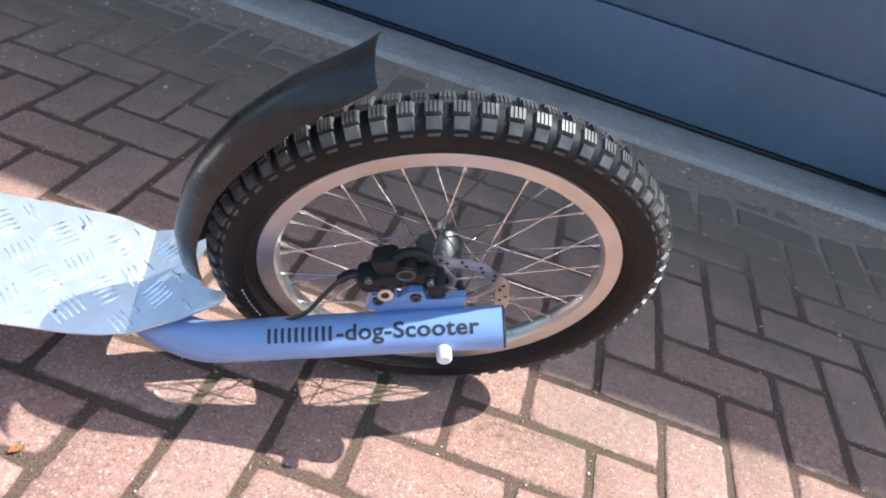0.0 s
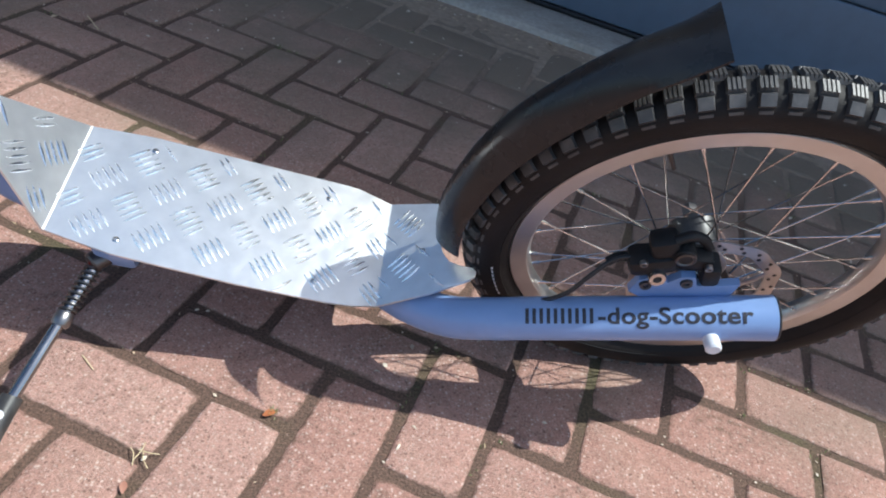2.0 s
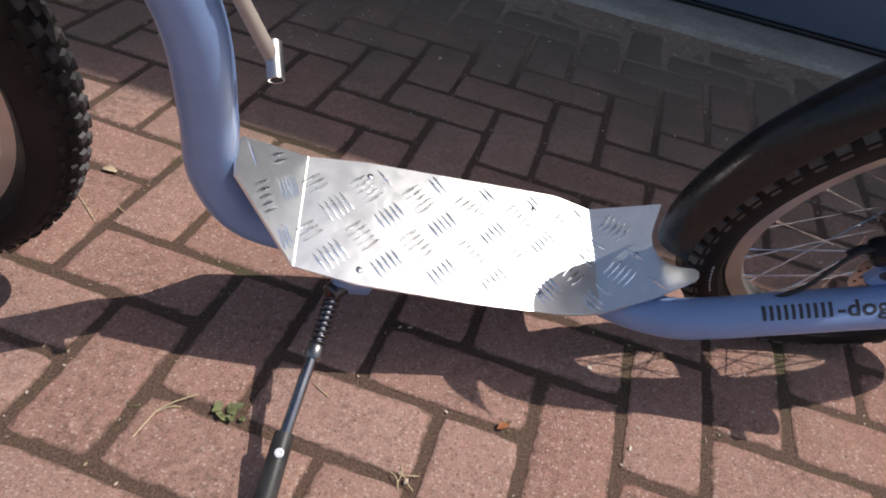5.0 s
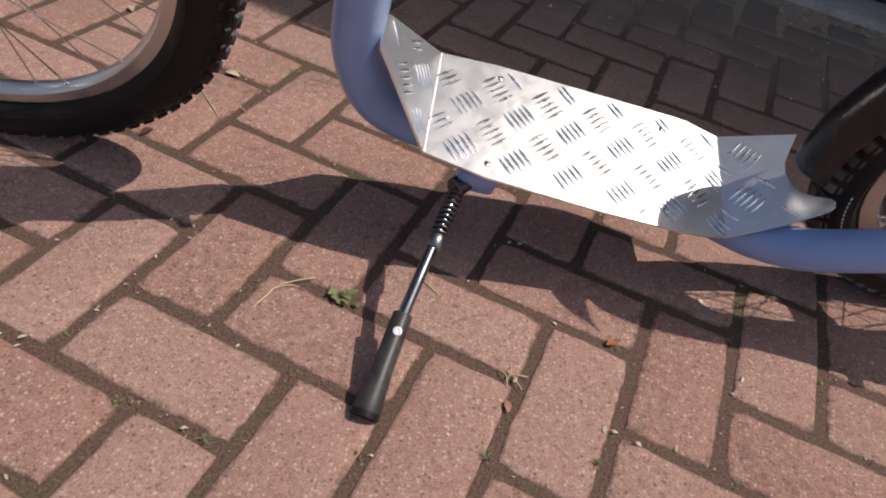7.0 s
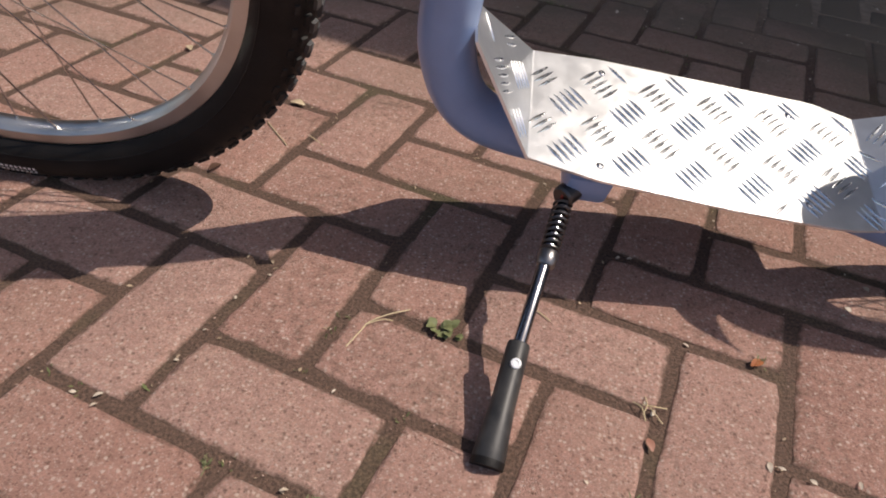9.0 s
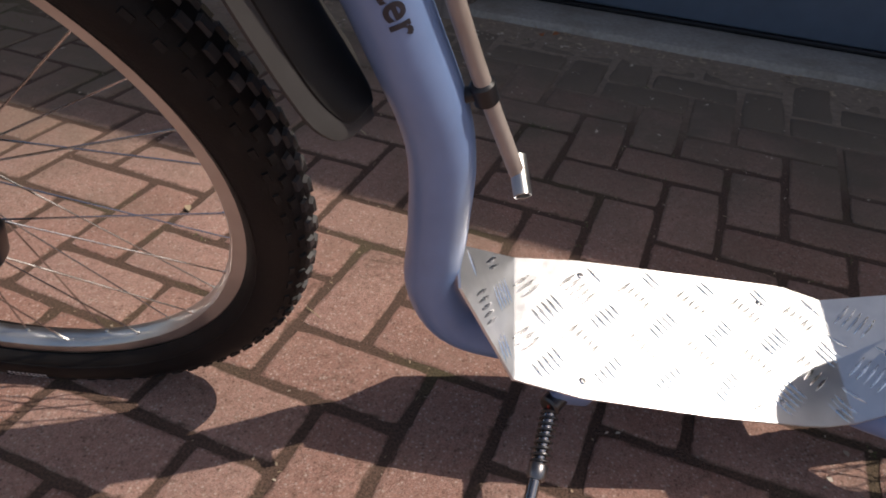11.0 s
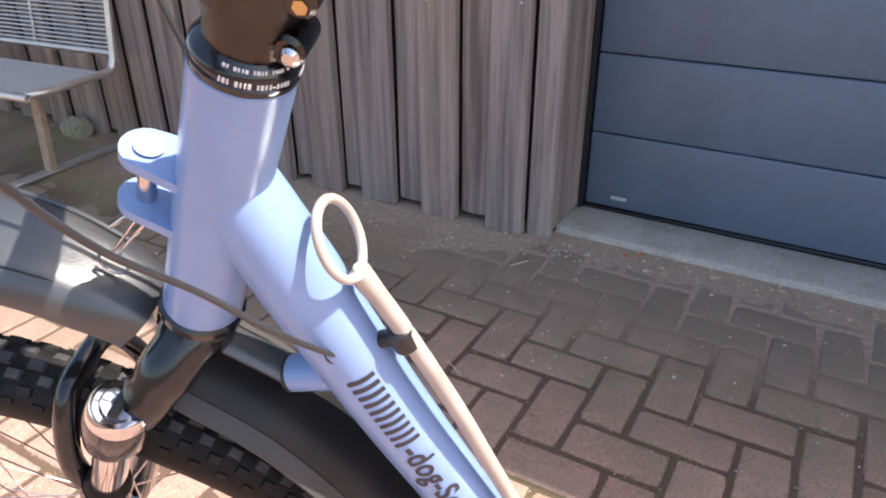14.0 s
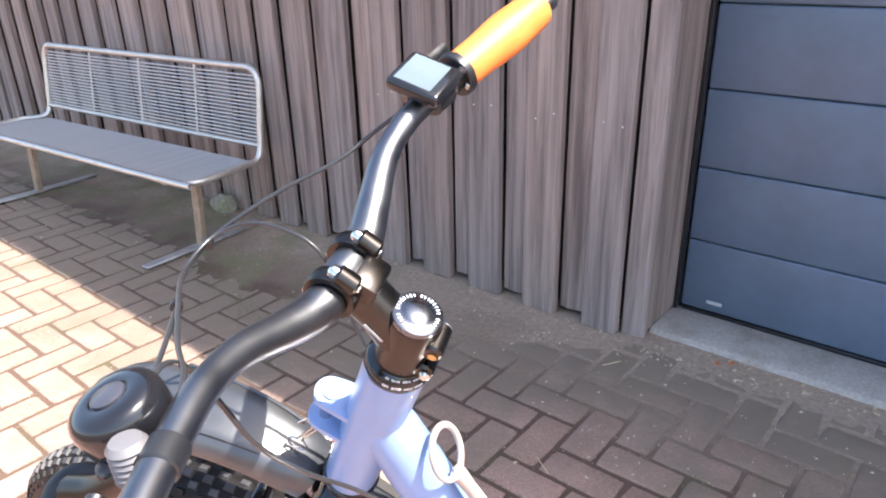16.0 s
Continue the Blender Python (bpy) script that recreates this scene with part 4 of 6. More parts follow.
# ---- wheels ----
def knob(bm, c, tr, a, lean, size, high):
    rad, tan, y = Vector((math.cos(a), 0, math.sin(a))), Vector((-math.sin(a), 0, math.cos(a))), Vector((0, 1, 0))
    n, across = rad * math.cos(lean) + y * math.sin(lean), y * math.cos(lean) - rad * math.sin(lean)
    o = rad * c + n * (tr - 0.001)
    pts = []
    for z, f in ((0, 1.12), (high, 0.92)):
        for sx, sy in ((-1, -1), (1, -1), (1, 1), (-1, 1)):
            pts.append(bm.verts.new(o + tan * sx * size[0] / 2 * f + across * sy * size[1] / 2 * f + n * z))
    for f in ((4, 5, 6, 7), (0, 1, 5, 4), (1, 2, 6, 5), (2, 3, 7, 6), (3, 0, 4, 7)):
        bm.faces.new([pts[k] for k in f])


def wheel(name, label, R, rim_r, tr, m, rows, spokes, flange, big):
    q, deep = rim_r, 0.009 if big else 0.002
    w = part(name, lathe([(q - 0.019 - deep, -0.0085), (q - 0.0165 - deep, -0.0118), (q - 0.004, -0.0132), (q, -0.0135), (q + 0.0015, -0.0118), (q - 0.004, -0.010), (q - 0.006, 0), (q - 0.004, 0.010), (q + 0.0015, 0.0118), (q, 0.0135), (q - 0.004, 0.0132), (q - 0.0165 - deep, 0.0118), (q - 0.019 - deep, 0.0085), (q - 0.0215 - deep, 0.0)], 96, True), ALLOY, scooter, label)
    w.matrix_basis = m
    c = R - tr - 0.0045
    prof = []
    for k in range(22):
        a = math.radians(-152 + 304 * k / 21)
        prof.append((c + tr * math.cos(a), tr * math.sin(a) * (1.04 if abs(a) < 1.6 else 1.0)))
    tyre = part("tyre", lathe(prof, 110, False), RUBBER, w, "knobbly black rubber tyre")
    crown, shoulder = bmesh.new(), bmesh.new()
    for count, lean, size, high, shift in rows:
        bm = crown if abs(lean) < 0.5 else shoulder
        for k in range(count):
            a = 2 * math.pi * (k + shift) / count
            if size[0] < 0:
                for j in range(4):
                    knob(bm, c, tr, a + (j - 1.5) * 0.0039 / R, lean, (0.0027, size[1]), high)
                knob(bm, c, tr, a, lean, (0.0152, size[1] * 1.02), high * 0.6)
            else:
                knob(bm, c, tr, a, lean, size, high)
    # front crown lighter than its shoulders: dusty wear plus glare in the colour
    tagged(part("tread", crown, WORN_GLARE if big else KNOB, tyre, smooth=False), kind="stuff")
    tagged(part("shoulder_tread", shoulder, DUSTY if big else KNOB, tyre, smooth=False), kind="stuff")
    # side ribs and worn lettering marks
    part("bead_line", lathe([(c - tr * 0.52, -tr * 0.86), (c - tr * 0.50, -tr * 0.895), (c - tr * 0.47, -tr * 0.88)], 96), RUBBER, tyre)
    part("hub", lathe([(0, -0.052), (0.006, -0.052), (0.009, -0.042), (0.012, -0.036), (flange, -0.0345), (flange, -0.0315), (flange - 0.002, -0.027), (flange - 0.003, 0), (flange - 0.002, 0.027), (flange, 0.0315), (flange, 0.0345), (0.012, 0.036), (0.009, 0.042), (0.006, 0.052), (0, 0.052)], 28), BLACK, w, "black hub")
    kinds = {}
    for i in range(spokes):
        side = 1 if i % 2 else -1
        lead = 1 if (i // 2) % 2 else -1
        if (side, lead) not in kinds:
            a = lead * radians(66)
            p0 = Vector((flange * 0.92 * math.cos(a), side * 0.033, flange * 0.92 * math.sin(a)))
            p1 = Vector((q - 0.019, side * 0.003, 0))
            bm = sweep([p0, p1], 0.00105, 6)
            bm = sweep([p1.lerp(p0, 13 / (p1 - p0).length / 1000), p1], 0.0021, 6, bm)
            me = mesh_of("spoke", bm)
            me.materials.append(STEEL)
            kinds[side, lead] = me
        share("spoke", kinds[side, lead], w, pose(0, 0, 0, 0, 360 / spokes * i + 3, 0))
    part("valve", rod(((q - 0.02) * math.cos(2.2), 0, (q - 0.02) * math.sin(2.2)), ((q - 0.055) * math.cos(2.2), 0, (q - 0.055) * math.sin(2.2)), 0.0028, 10, 0.001), BAR, w)
    return w


REAR_AT, FRONT_AT = Vector((0.299, 0, 0.272)), Vector((-0.9485, 0, 0.363))
GUARD_AT = Vector((-0.934, 0, 0.345))
rear_rows = [(66, 0.25, (-1, 0.0125), 0.0052, 0.0), (66, -0.25, (-1, 0.0125), 0.0052, 0.5), (66, 0.76, (0.0138, 0.0115), 0.0048, 0.0), (66, -0.76, (0.0138, 0.0115), 0.0048, 0.5), (66, -1.14, (0.012, 0.003), 0.0022, 0.5), (66, 1.14, (0.012, 0.003), 0.0022, 0.0)]
front_rows = [(86, 0.0, (0.0125, 0.0085), 0.0042, 0.0), (86, 0.36, (0.0115, 0.0075), 0.0042, 0.5), (86, -0.36, (0.0115, 0.0075), 0.0042, 0.5), (86, 0.70, (0.0105, 0.0070), 0.0040, 0.0), (86, -0.70, (0.0105, 0.0070), 0.0040, 0.0), (86, 1.04, (0.0095, 0.0050), 0.0032, 0.5), (86, -1.04, (0.0095, 0.0050), 0.0032, 0.5)]
rear = wheel("rear_wheel", "small spoked rear wheel with an aluminium rim", 0.2655, 0.2095, 0.0265, Matrix.Translation(REAR_AT), rear_rows, 36, 0.029, False)
front = wheel("front_wheel", "large spoked front wheel with an aluminium rim", 0.3645, 0.3148, 0.0305, Matrix.Translation(FRONT_AT) @ pose(0, 0, 0, 0, 0, -0.2), front_rows, 36, 0.027, True)


def arc_block(bm, r0, r1, a0, a1, h0, h1):
    """A flat mark on a tyre wall."""
    n = 3
    rows = [[bm.verts.new((r * math.cos(a0 + (a1 - a0) * k / n), h, r * math.sin(a0 + (a1 - a0) * k / n))) for k in range(n + 1)] for r, h in ((r0, h0), (r1, h1))]
    for k in range(n):
        bm.faces.new((rows[0][k], rows[0][k + 1], rows[1][k + 1], rows[1][k]))


def tyre_mark(w, r, mid, count, step, y):
    bm = bmesh.new()
    for k in range(count):
        arc_block(bm, r, r + 0.009, mid + k * step, mid + k * step + step * 0.6, y, y + 0.0004)
    part("side_mark", bm, PALE, w, "row of plain pale bars on the tyre wall", smooth=False)


tyre_mark(rear, 0.229, math.radians(196), 8, 0.035, -0.0262)
tyre_mark(front, 0.329, math.radians(262), 9, 0.016, -0.0312)


def brake_disc(parent, r, y):
    bm = bmesh.new()
    n = 60
    ring = lambda q, h, k: Vector((q * math.cos(2 * math.pi * k / n), h, q * math.sin(2 * math.pi * k / n)))
    rows = []
    for q, h in ((r * 0.80, y - 0.0009), (r, y - 0.0009), (r, y + 0.0009), (r * 0.80, y + 0.0009)):
        rows.append([bm.verts.new(ring(q * (1 + 0.018 * math.cos(10 * 2 * math.pi * k / n)), h, k)) for k in range(n)])
    for a, b in zip(rows, rows[1:] + rows[:1]):
        for k in range(n):
            bm.faces.new((a[k], a[(k + 1) % n], b[(k + 1) % n], b[k]))
    d = part("brake_disc", bm, DISC, parent, "steel brake disc with slots")
    for k in range(5):
        a = 2 * math.pi * k / 5
        p = [Vector((0.02 * math.cos(a), y, 0.02 * math.sin(a))), Vector((r * 0.5 * math.cos(a + 0.25), y, r * 0.5 * math.sin(a + 0.25))), Vector((r * 0.84 * math.cos(a + 0.62), y, r * 0.84 * math.sin(a + 0.62)))]
        part("disc_arm", sweep(glide(p, 4), 0.0045, 8, flat=0.25), DISC, d)
    part("disc_carrier", lathe([(0.013, y - 0.002), (0.024, y - 0.002), (0.024, y + 0.002), (0.013, y + 0.002)], 24, True), STEEL, d)
    for k in range(20):
        a = 2 * math.pi * (k + 0.5) / 20
        for j, q in enumerate((0.86, 0.93)):
            p = Vector((r * q * math.cos(a + j * 0.1), y - 0.0011, r * q * math.sin(a + j * 0.1)))
            part("slot", lathe([(0, 0), (0.0022, 0), (0.0022, 0.0004), (0, 0.0004)], 8, m=along(p, p + Vector((0, -1, 0)))), BLACK, d)
    return d


brake_disc(rear, 0.08, -0.040)
brake_disc(front, 0.08, -0.040)


def rear_brake():
    br = part("caliper_bracket", plate([(0.214, 0.268), (0.216, 0.292), (0.226, 0.298), (0.246, 0.296), (0.254, 0.31), (0.268, 0.314), (0.276, 0.300), (0.296, 0.306), (0.316, 0.316), (0.318, 0.292), (0.312, 0.272), (0.25, 0.25)], 0.009, lambda x, z, h: Vector((x, -0.064 - h, z))), BLUE, scooter, "pale blue caliper bracket", smooth=False)
    for p in ((0.225, -0.0655, 0.287), (0.263, -0.0655, 0.303)):
        p = Vector(p)
        part("bolt", lathe([(0.002, 0), (0.0028, 0.002), (0.006, 0.002), (0.0065, 0), (0.0065, -0.004)], 16, m=along(p, p + Vector((0, -1, 0.15)))), BAR, br)
    bm = block((0.05, 0.03, 0.026), Matrix.Translation((0.222, -0.048, 0.312)) @ pose(0, 0, 0, 0, -30, 0), 0.008, seg=2)
    block((0.03, 0.026, 0.034), Matrix.Translation((0.226, -0.045, 0.334)) @ pose(0, 0, 0, 0, -32, 0), 0.007, bm, 2)
    block((0.036, 0.026, 0.02), Matrix.Translation((0.262, -0.046, 0.326)) @ pose(0, 0, 0, 0, -8, 0), 0.006, bm, 2)
    block((0.02, 0.034, 0.03), Matrix.Translation((0.282, -0.05, 0.318)) @ pose(0, 0, 0, 0, -20, 0), 0.006, bm, 2)
    rod((0.244, -0.062, 0.338), (0.244, -0.034, 0.338), 0.0115, 20, 0.003, bm)
    sweep(glide([(0.2, -0.046, 0.304), (0.19, -0.046, 0.302), (0.18, -0.05, 0.294)], 4), 0.0052, 10, bm)
    sweep(glide([(0.228, -0.05, 0.35), (0.244, -0.045, 0.357), (0.262, -0.04, 0.348), (0.274, -0.04, 0.336)], 4), 0.0055, 10, bm)
    cal = part("brake_caliper", bm, CALIPER, scooter, "black disc brake caliper")
    part("cover_ring", lathe([(0.006, -0.0015), (0.0085, 0.0008), (0.0105, 0.0), (0.0105, -0.003), (0.006, -0.003)], 24, True, m=along(Vector((0.244, -0.0625, 0.338)), Vector((0.244, -0.0725, 0.338)))), BAR, cal)
    for x, z in ((0.208, 0.32), (0.272, 0.332), (0.288, 0.31)):
        part("bolt", lathe([(0.0016, -0.001), (0.0022, 0.001), (0.0038, 0.001), (0.0042, 0), (0.0042, -0.004)], 14, m=along(Vector((x, -0.064, z)), Vector((x, -0.07, z)))), DULL, cal)
    p = Vector((0.229, -0.066, 0.305))
    part("adjuster", lathe([(0.0035, -0.002), (0.0045, 0.0035), (0.0085, 0.0035), (0.0095, 0), (0.0095, -0.004)], 20, m=along(p, p + Vector((0, -1, 0.25)))), STEEL, cal, "steel adjuster ring")
    # black plug painted for the shade within the ring
    part("adjuster_bore", lathe([(0, 0.001), (0.005, 0.001), (0.005, -0.003), (0, -0.003)], 16, m=along(p, p + Vector((0, -1, 0.25)))), BLACK, cal)
    part("brake_cable", sweep(glide([(0.21, -0.05, 0.315), (0.186, -0.05, 0.302), (0.168, -0.06, 0.279), (0.152, -0.068, 0.248), (0.128, -0.07, 0.222)], 5), 0.0026, 10), BLACK, cal, "black brake cable")
    part("axle", rod((0.299, -0.085, 0.272), (0.299, -0.045, 0.272), 0.009, 18, 0.001), GLOSS, scooter)
    for y in (0.052,):
        part("axle_nut", lathe([(0, 0.052), (0.0, 0.066), (0.0085, 0.066), (0.0095, 0.064), (0.0095, 0.052)], 6, m=Matrix.Translation(REAR_AT)), DULL, scooter)


rear_brake()


# ---- mudguards ----
def guard(line, half, drop, thick=0.0022, taper=None, power=2.4, wing=0.0):
    """A moulded shell along a line of (x, z); half its width, drop the depth of its sides."""
    bm = bmesh.new()
    P = [Vector((x, 0, z)) for x, z in line]
    n, cols = len(P), 16
    skins = []
    for skin in (0, 1):
        rows = []
        for i, p in enumerate(P):
            t = (P[min(i + 1, n - 1)] - P[max(i - 1, 0)]).normalized()
            up = Vector((-t.z, 0, t.x))
            if up.z < 0 and abs(up.z) > 0.2:
                up = -up
            f = taper(i / (n - 1)) if taper else (1, 1)
            row = []
            for k in range(cols + 1):
                s = -1 + 2 * k / cols
                q = abs(s)
                if wing and q > 0.76:
                    # the side ends in a flange turned outwards
                    y, h = 0.86 + (q - 0.76) / 0.24 * 0.42, -drop * f[1] * (0.9 + (q - 0.76) / 0.24 * wing)
                elif wing:
                    y, h = q / 0.76 * 0.86, -drop * f[1] * 0.9 * (q / 0.76) ** power
                else:
                    y, h = q, -drop * f[1] * (q ** power)
                row.append(bm.verts.new(p + Vector((0, math.copysign(y, s) * half * f[0], 0)) + up * (h - skin * thick)))
            rows.append(row)
        skins.append(rows)
    for rows, flip in ((skins[0], False), (skins[1], True)):
        for a, b in zip(rows, rows[1:]):
            for k in range(cols):
                f = (a[k], a[k + 1], b[k + 1], b[k])
                bm.faces.new(f[::-1] if flip else f)
    rim0 = [skins[0][0][k] for k in range(cols + 1)] + [r[-1] for r in skins[0][1:]] + skins[0][-1][-2::-1] + [r[0] for r in skins[0][-2:0:-1]]
    rim1 = [skins[1][0][k] for k in range(cols + 1)] + [r[-1] for r in skins[1][1:]] + skins[1][-1][-2::-1] + [r[0] for r in skins[1][-2:0:-1]]
    m = len(rim0)
    for k in range(m):
        bm.faces.new((rim0[(k + 1) % m], rim0[k], rim1[k], rim1[(k + 1) % m]))
    bmesh.ops.recalc_face_normals(bm, faces=bm.faces)
    return bm


def ring_line(c, pairs, k=6):
    """A line round a wheel from pairs of degrees and radius."""
    return [(p.x, p.z) for p in glide([(c.x + r * math.cos(radians(a)), 0, c.z + r * math.sin(radians(a))) for a, r in pairs], k)]


part("rear_mudguard", guard(ring_line(REAR_AT, [(190, 0.296), (184, 0.297), (175, 0.298), (160, 0.299), (147, 0.302), (136, 0.306), (128, 0.311), (122, 0.3135), (118, 0.3165), (114.6, 0.3205)]), 0.035, 0.026, taper=lambda u: (0.9 + 0.08 * max((u - 0.62) / 0.38, 0) ** 1.4, 1.0 - 0.72 * max((u - 0.45) / 0.55, 0) ** 1.2)), GUARD, scooter, "black plastic rear mudguard with a flared tip")
GUARD_LINE = [(61, 0.474), (53, 0.470), (47, 0.460), (41, 0.447), (31, 0.427), (25.5, 0.424), (22, 0.427), (18.9, 0.432)]
front_rear = part("front_mudguard", guard(ring_line(GUARD_AT, GUARD_LINE), 0.046, 0.009, taper=lambda u: (0.9 + 0.1 * u if u < 0.74 else 0.974 * math.sqrt(max(1 - ((u - 0.74) / 0.264) ** 2, 0.03)), 1.0), power=2.0), RIM_LIT_GREY, scooter, "plastic mudguard with a sunlit-toned grey edge behind the front wheel, slightly askew")
front_rear.matrix_basis = Matrix.Translation((-0.70, 0, 0.8)) @ pose(0, 0, 0, 0, 0, -5.5) @ Matrix.Translation((0.70, 0, -0.8))
part("panel", guard(ring_line(GUARD_AT, [(a if n < 7 else 20.6, r + 0.0045) for n, (a, r) in enumerate(GUARD_LINE)]), 0.031, 0.007, taper=lambda u: (0.95 + 0.05 * u if u < 0.68 else 0.984 * math.sqrt(max(1 - ((u - 0.68) / 0.325) ** 2, 0.03)), 1.0), power=3.0), PANEL, front_rear, "black raised middle of the mudguard")
board = part("front_board", guard([(p.x, p.z) for p in glide([(-0.712, 0, 0.813), (-0.722, 0, 0.826), (-0.738, 0, 0.840), (-0.77, 0, 0.860), (-0.82, 0, 0.876), (-0.87, 0, 0.882), (-0.92, 0, 0.878), (-0.964, 0, 0.864)], 6)], 0.0455, 0.02, taper=lambda u: (0.7 + 0.38 * u if u < 0.8 else 1.004 * math.sqrt(max(1 - ((u - 0.8) / 0.225) ** 2, 0.05)), 1.0), power=5), BOARD, scooter, "grey plastic board over the front wheel")
part("board_tail", guard([(p.x, p.z) for p in glide([(-0.634, 0, 0.750), (-0.65, 0, 0.764), (-0.674, 0, 0.783)], 5)], 0.012, 0.004), BOARD, scooter, "grey plastic tail of the board behind the fork")
part("seam", sweep(glide([(-0.742, -0.0215, 0.8395), (-0.77, -0.025, 0.8572), (-0.82, -0.0285, 0.8732), (-0.88, -0.031, 0.8794)], 5), 0.0009, 6), GUARD, board)
part("edge_bead", sweep(glide([(-0.738, 0.0262, 0.8385), (-0.77, 0.0305, 0.8555), (-0.82, 0.0365, 0.8675), (-0.87, 0.0415, 0.8715)], 5), 0.0022, 8), BOARD, board, "rounded raised edge")


# ---- fork ----
def fork():
    crown_c = HEAD_LOW - HEAD * 0.016
    bm = rod(HEAD_LOW + HEAD * 0.003, HEAD_LOW - HEAD * 0.009, 0.0268, 32, 0.003)
    rod(HEAD_LOW - HEAD * 0.008, HEAD_LOW - HEAD * 0.042, 0.0245, 28, 0.006, bm)
    for s in (-1, 1):
        sweep(glide([crown_c - HEAD * 0.008, crown_c + Vector((-0.012, s * 0.025, -0.016)), Vector((-0.72, s * 0.045, 0.763)), Vector((-0.748, s * 0.0555, 0.740))], 5), [0.0215] * 4 + [0.0195] * 4 + [0.0175] * 4 + [0.0175] * 4, 18, bm)
    crown = part("fork_crown", bm, GLOSS, scooter, "glossy black fork crown")
    for s in (-1, 1):
        top = Vector((-0.7325, s * (0.0555 if s < 0 else 0.051), 0.765))
        low = Vector((-0.941, s * 0.055, 0.363))
        d = (low - top).normalized()
        leg = part("fork_leg", lathe([(0, 0.14), (0.0185, 0.14), (0.0195, 0.146), (0.0195, 0.17), (0.0175, 0.178), (0.017, 0.44), (0.0145, 0.47), (0, 0.474)], 24, m=along(top, low)), GLOSS, scooter, "glossy black lower fork leg")
        part("stanchion", rod(top + d * 0.006, top + d * 0.16, 0.0135, 24), CHROME, leg, "polished chrome stanchion")
        part("dust_seal", lathe([(0.0135, 0.128), (0.0165, 0.132), (0.0178, 0.142), (0.0135, 0.142)], 24, True, m=along(top, low)), RUBBER, leg)
        part("crown_socket", lathe([(0.0, 0.045), (0.0195, 0.045), (0.0212, 0.04), (0.0222, 0.012), (0.0212, 0.0035), (0.0, 0.0035)], 28, m=along(top, low)), GLOSS, crown)
        cap = part("top_cap", lathe([(0.0205, 0.006), (0.0212, 0.002), (0.0204, -0.004), (0.0178, -0.0078), (0.0165, -0.006), (0.0132, -0.0062), (0.0118, -0.0088), (0, -0.0098)], 32, m=along(top, low)), CHROME, leg, "chromed knob cap")
        part("cap_grip", block((0.0245, 0.007, 0.004), along(top, low) @ Matrix.Translation((0, -0.0105, 0)) @ pose(0, 0, 0, 90, 0, 0), 0.0012), BLACK, cap)
        part("dropout", block((0.026, 0.014, 0.05), Matrix.Translation((-0.945, s * 0.057, 0.373)) @ pose(0, 0, 0, 0, 24, 0), 0.005), GLOSS, leg)
    # brace between the lower legs
    b0 = Vector((-0.738, 0.055, 0.772)) + (Vector((-0.941, 0, 0.363)) - Vector((-0.738, 0, 0.772))).normalized() * 0.172
    part("fork_brace", sweep(glide([(b0.x, -0.055, b0.z), (b0.x - 0.003, -0.053, b0.z + 0.05), (b0.x + 0.004, -0.03, b0.z + 0.1), (b0.x + 0.006, 0, b0.z + 0.109), (b0.x + 0.004, 0.03, b0.z + 0.1), (b0.x - 0.003, 0.053, b0.z + 0.05), (b0.x, 0.055, b0.z)], 5), 0.009, 12), GLOSS, scooter, "black fork brace")
    # front caliper, hose and axle
    cal = part("brake_caliper", block((0.05, 0.03, 0.055), Matrix.Translation((-0.862, -0.052, 0.352)) @ pose(0, 0, 0, 0, 20, 0), 0.01, seg=3), BAR, scooter, "black disc brake caliper")
    part("caliper_knob", rod((-0.862, -0.066, 0.352), (-0.862, -0.076, 0.352), 0.014, 20, 0.004), BAR, cal)
    part("lever_arm", rod((-0.868, -0.062, 0.372), (-0.832, -0.06, 0.402), 0.0045, 10, 0.002), BAR, cal)
    part("axle", rod((-0.948, -0.064, 0.363), (-0.948, 0.064, 0.363), 0.0055, 14), STEEL, scooter)
    part("release_lever", sweep(glide([(-0.852, -0.06, 0.498), (-0.836, -0.06, 0.488), (-0.818, -0.06, 0.47)], 4), 0.0048, 10, flat=0.6), GLOSS, scooter, "small black lever on the fork")


fork()


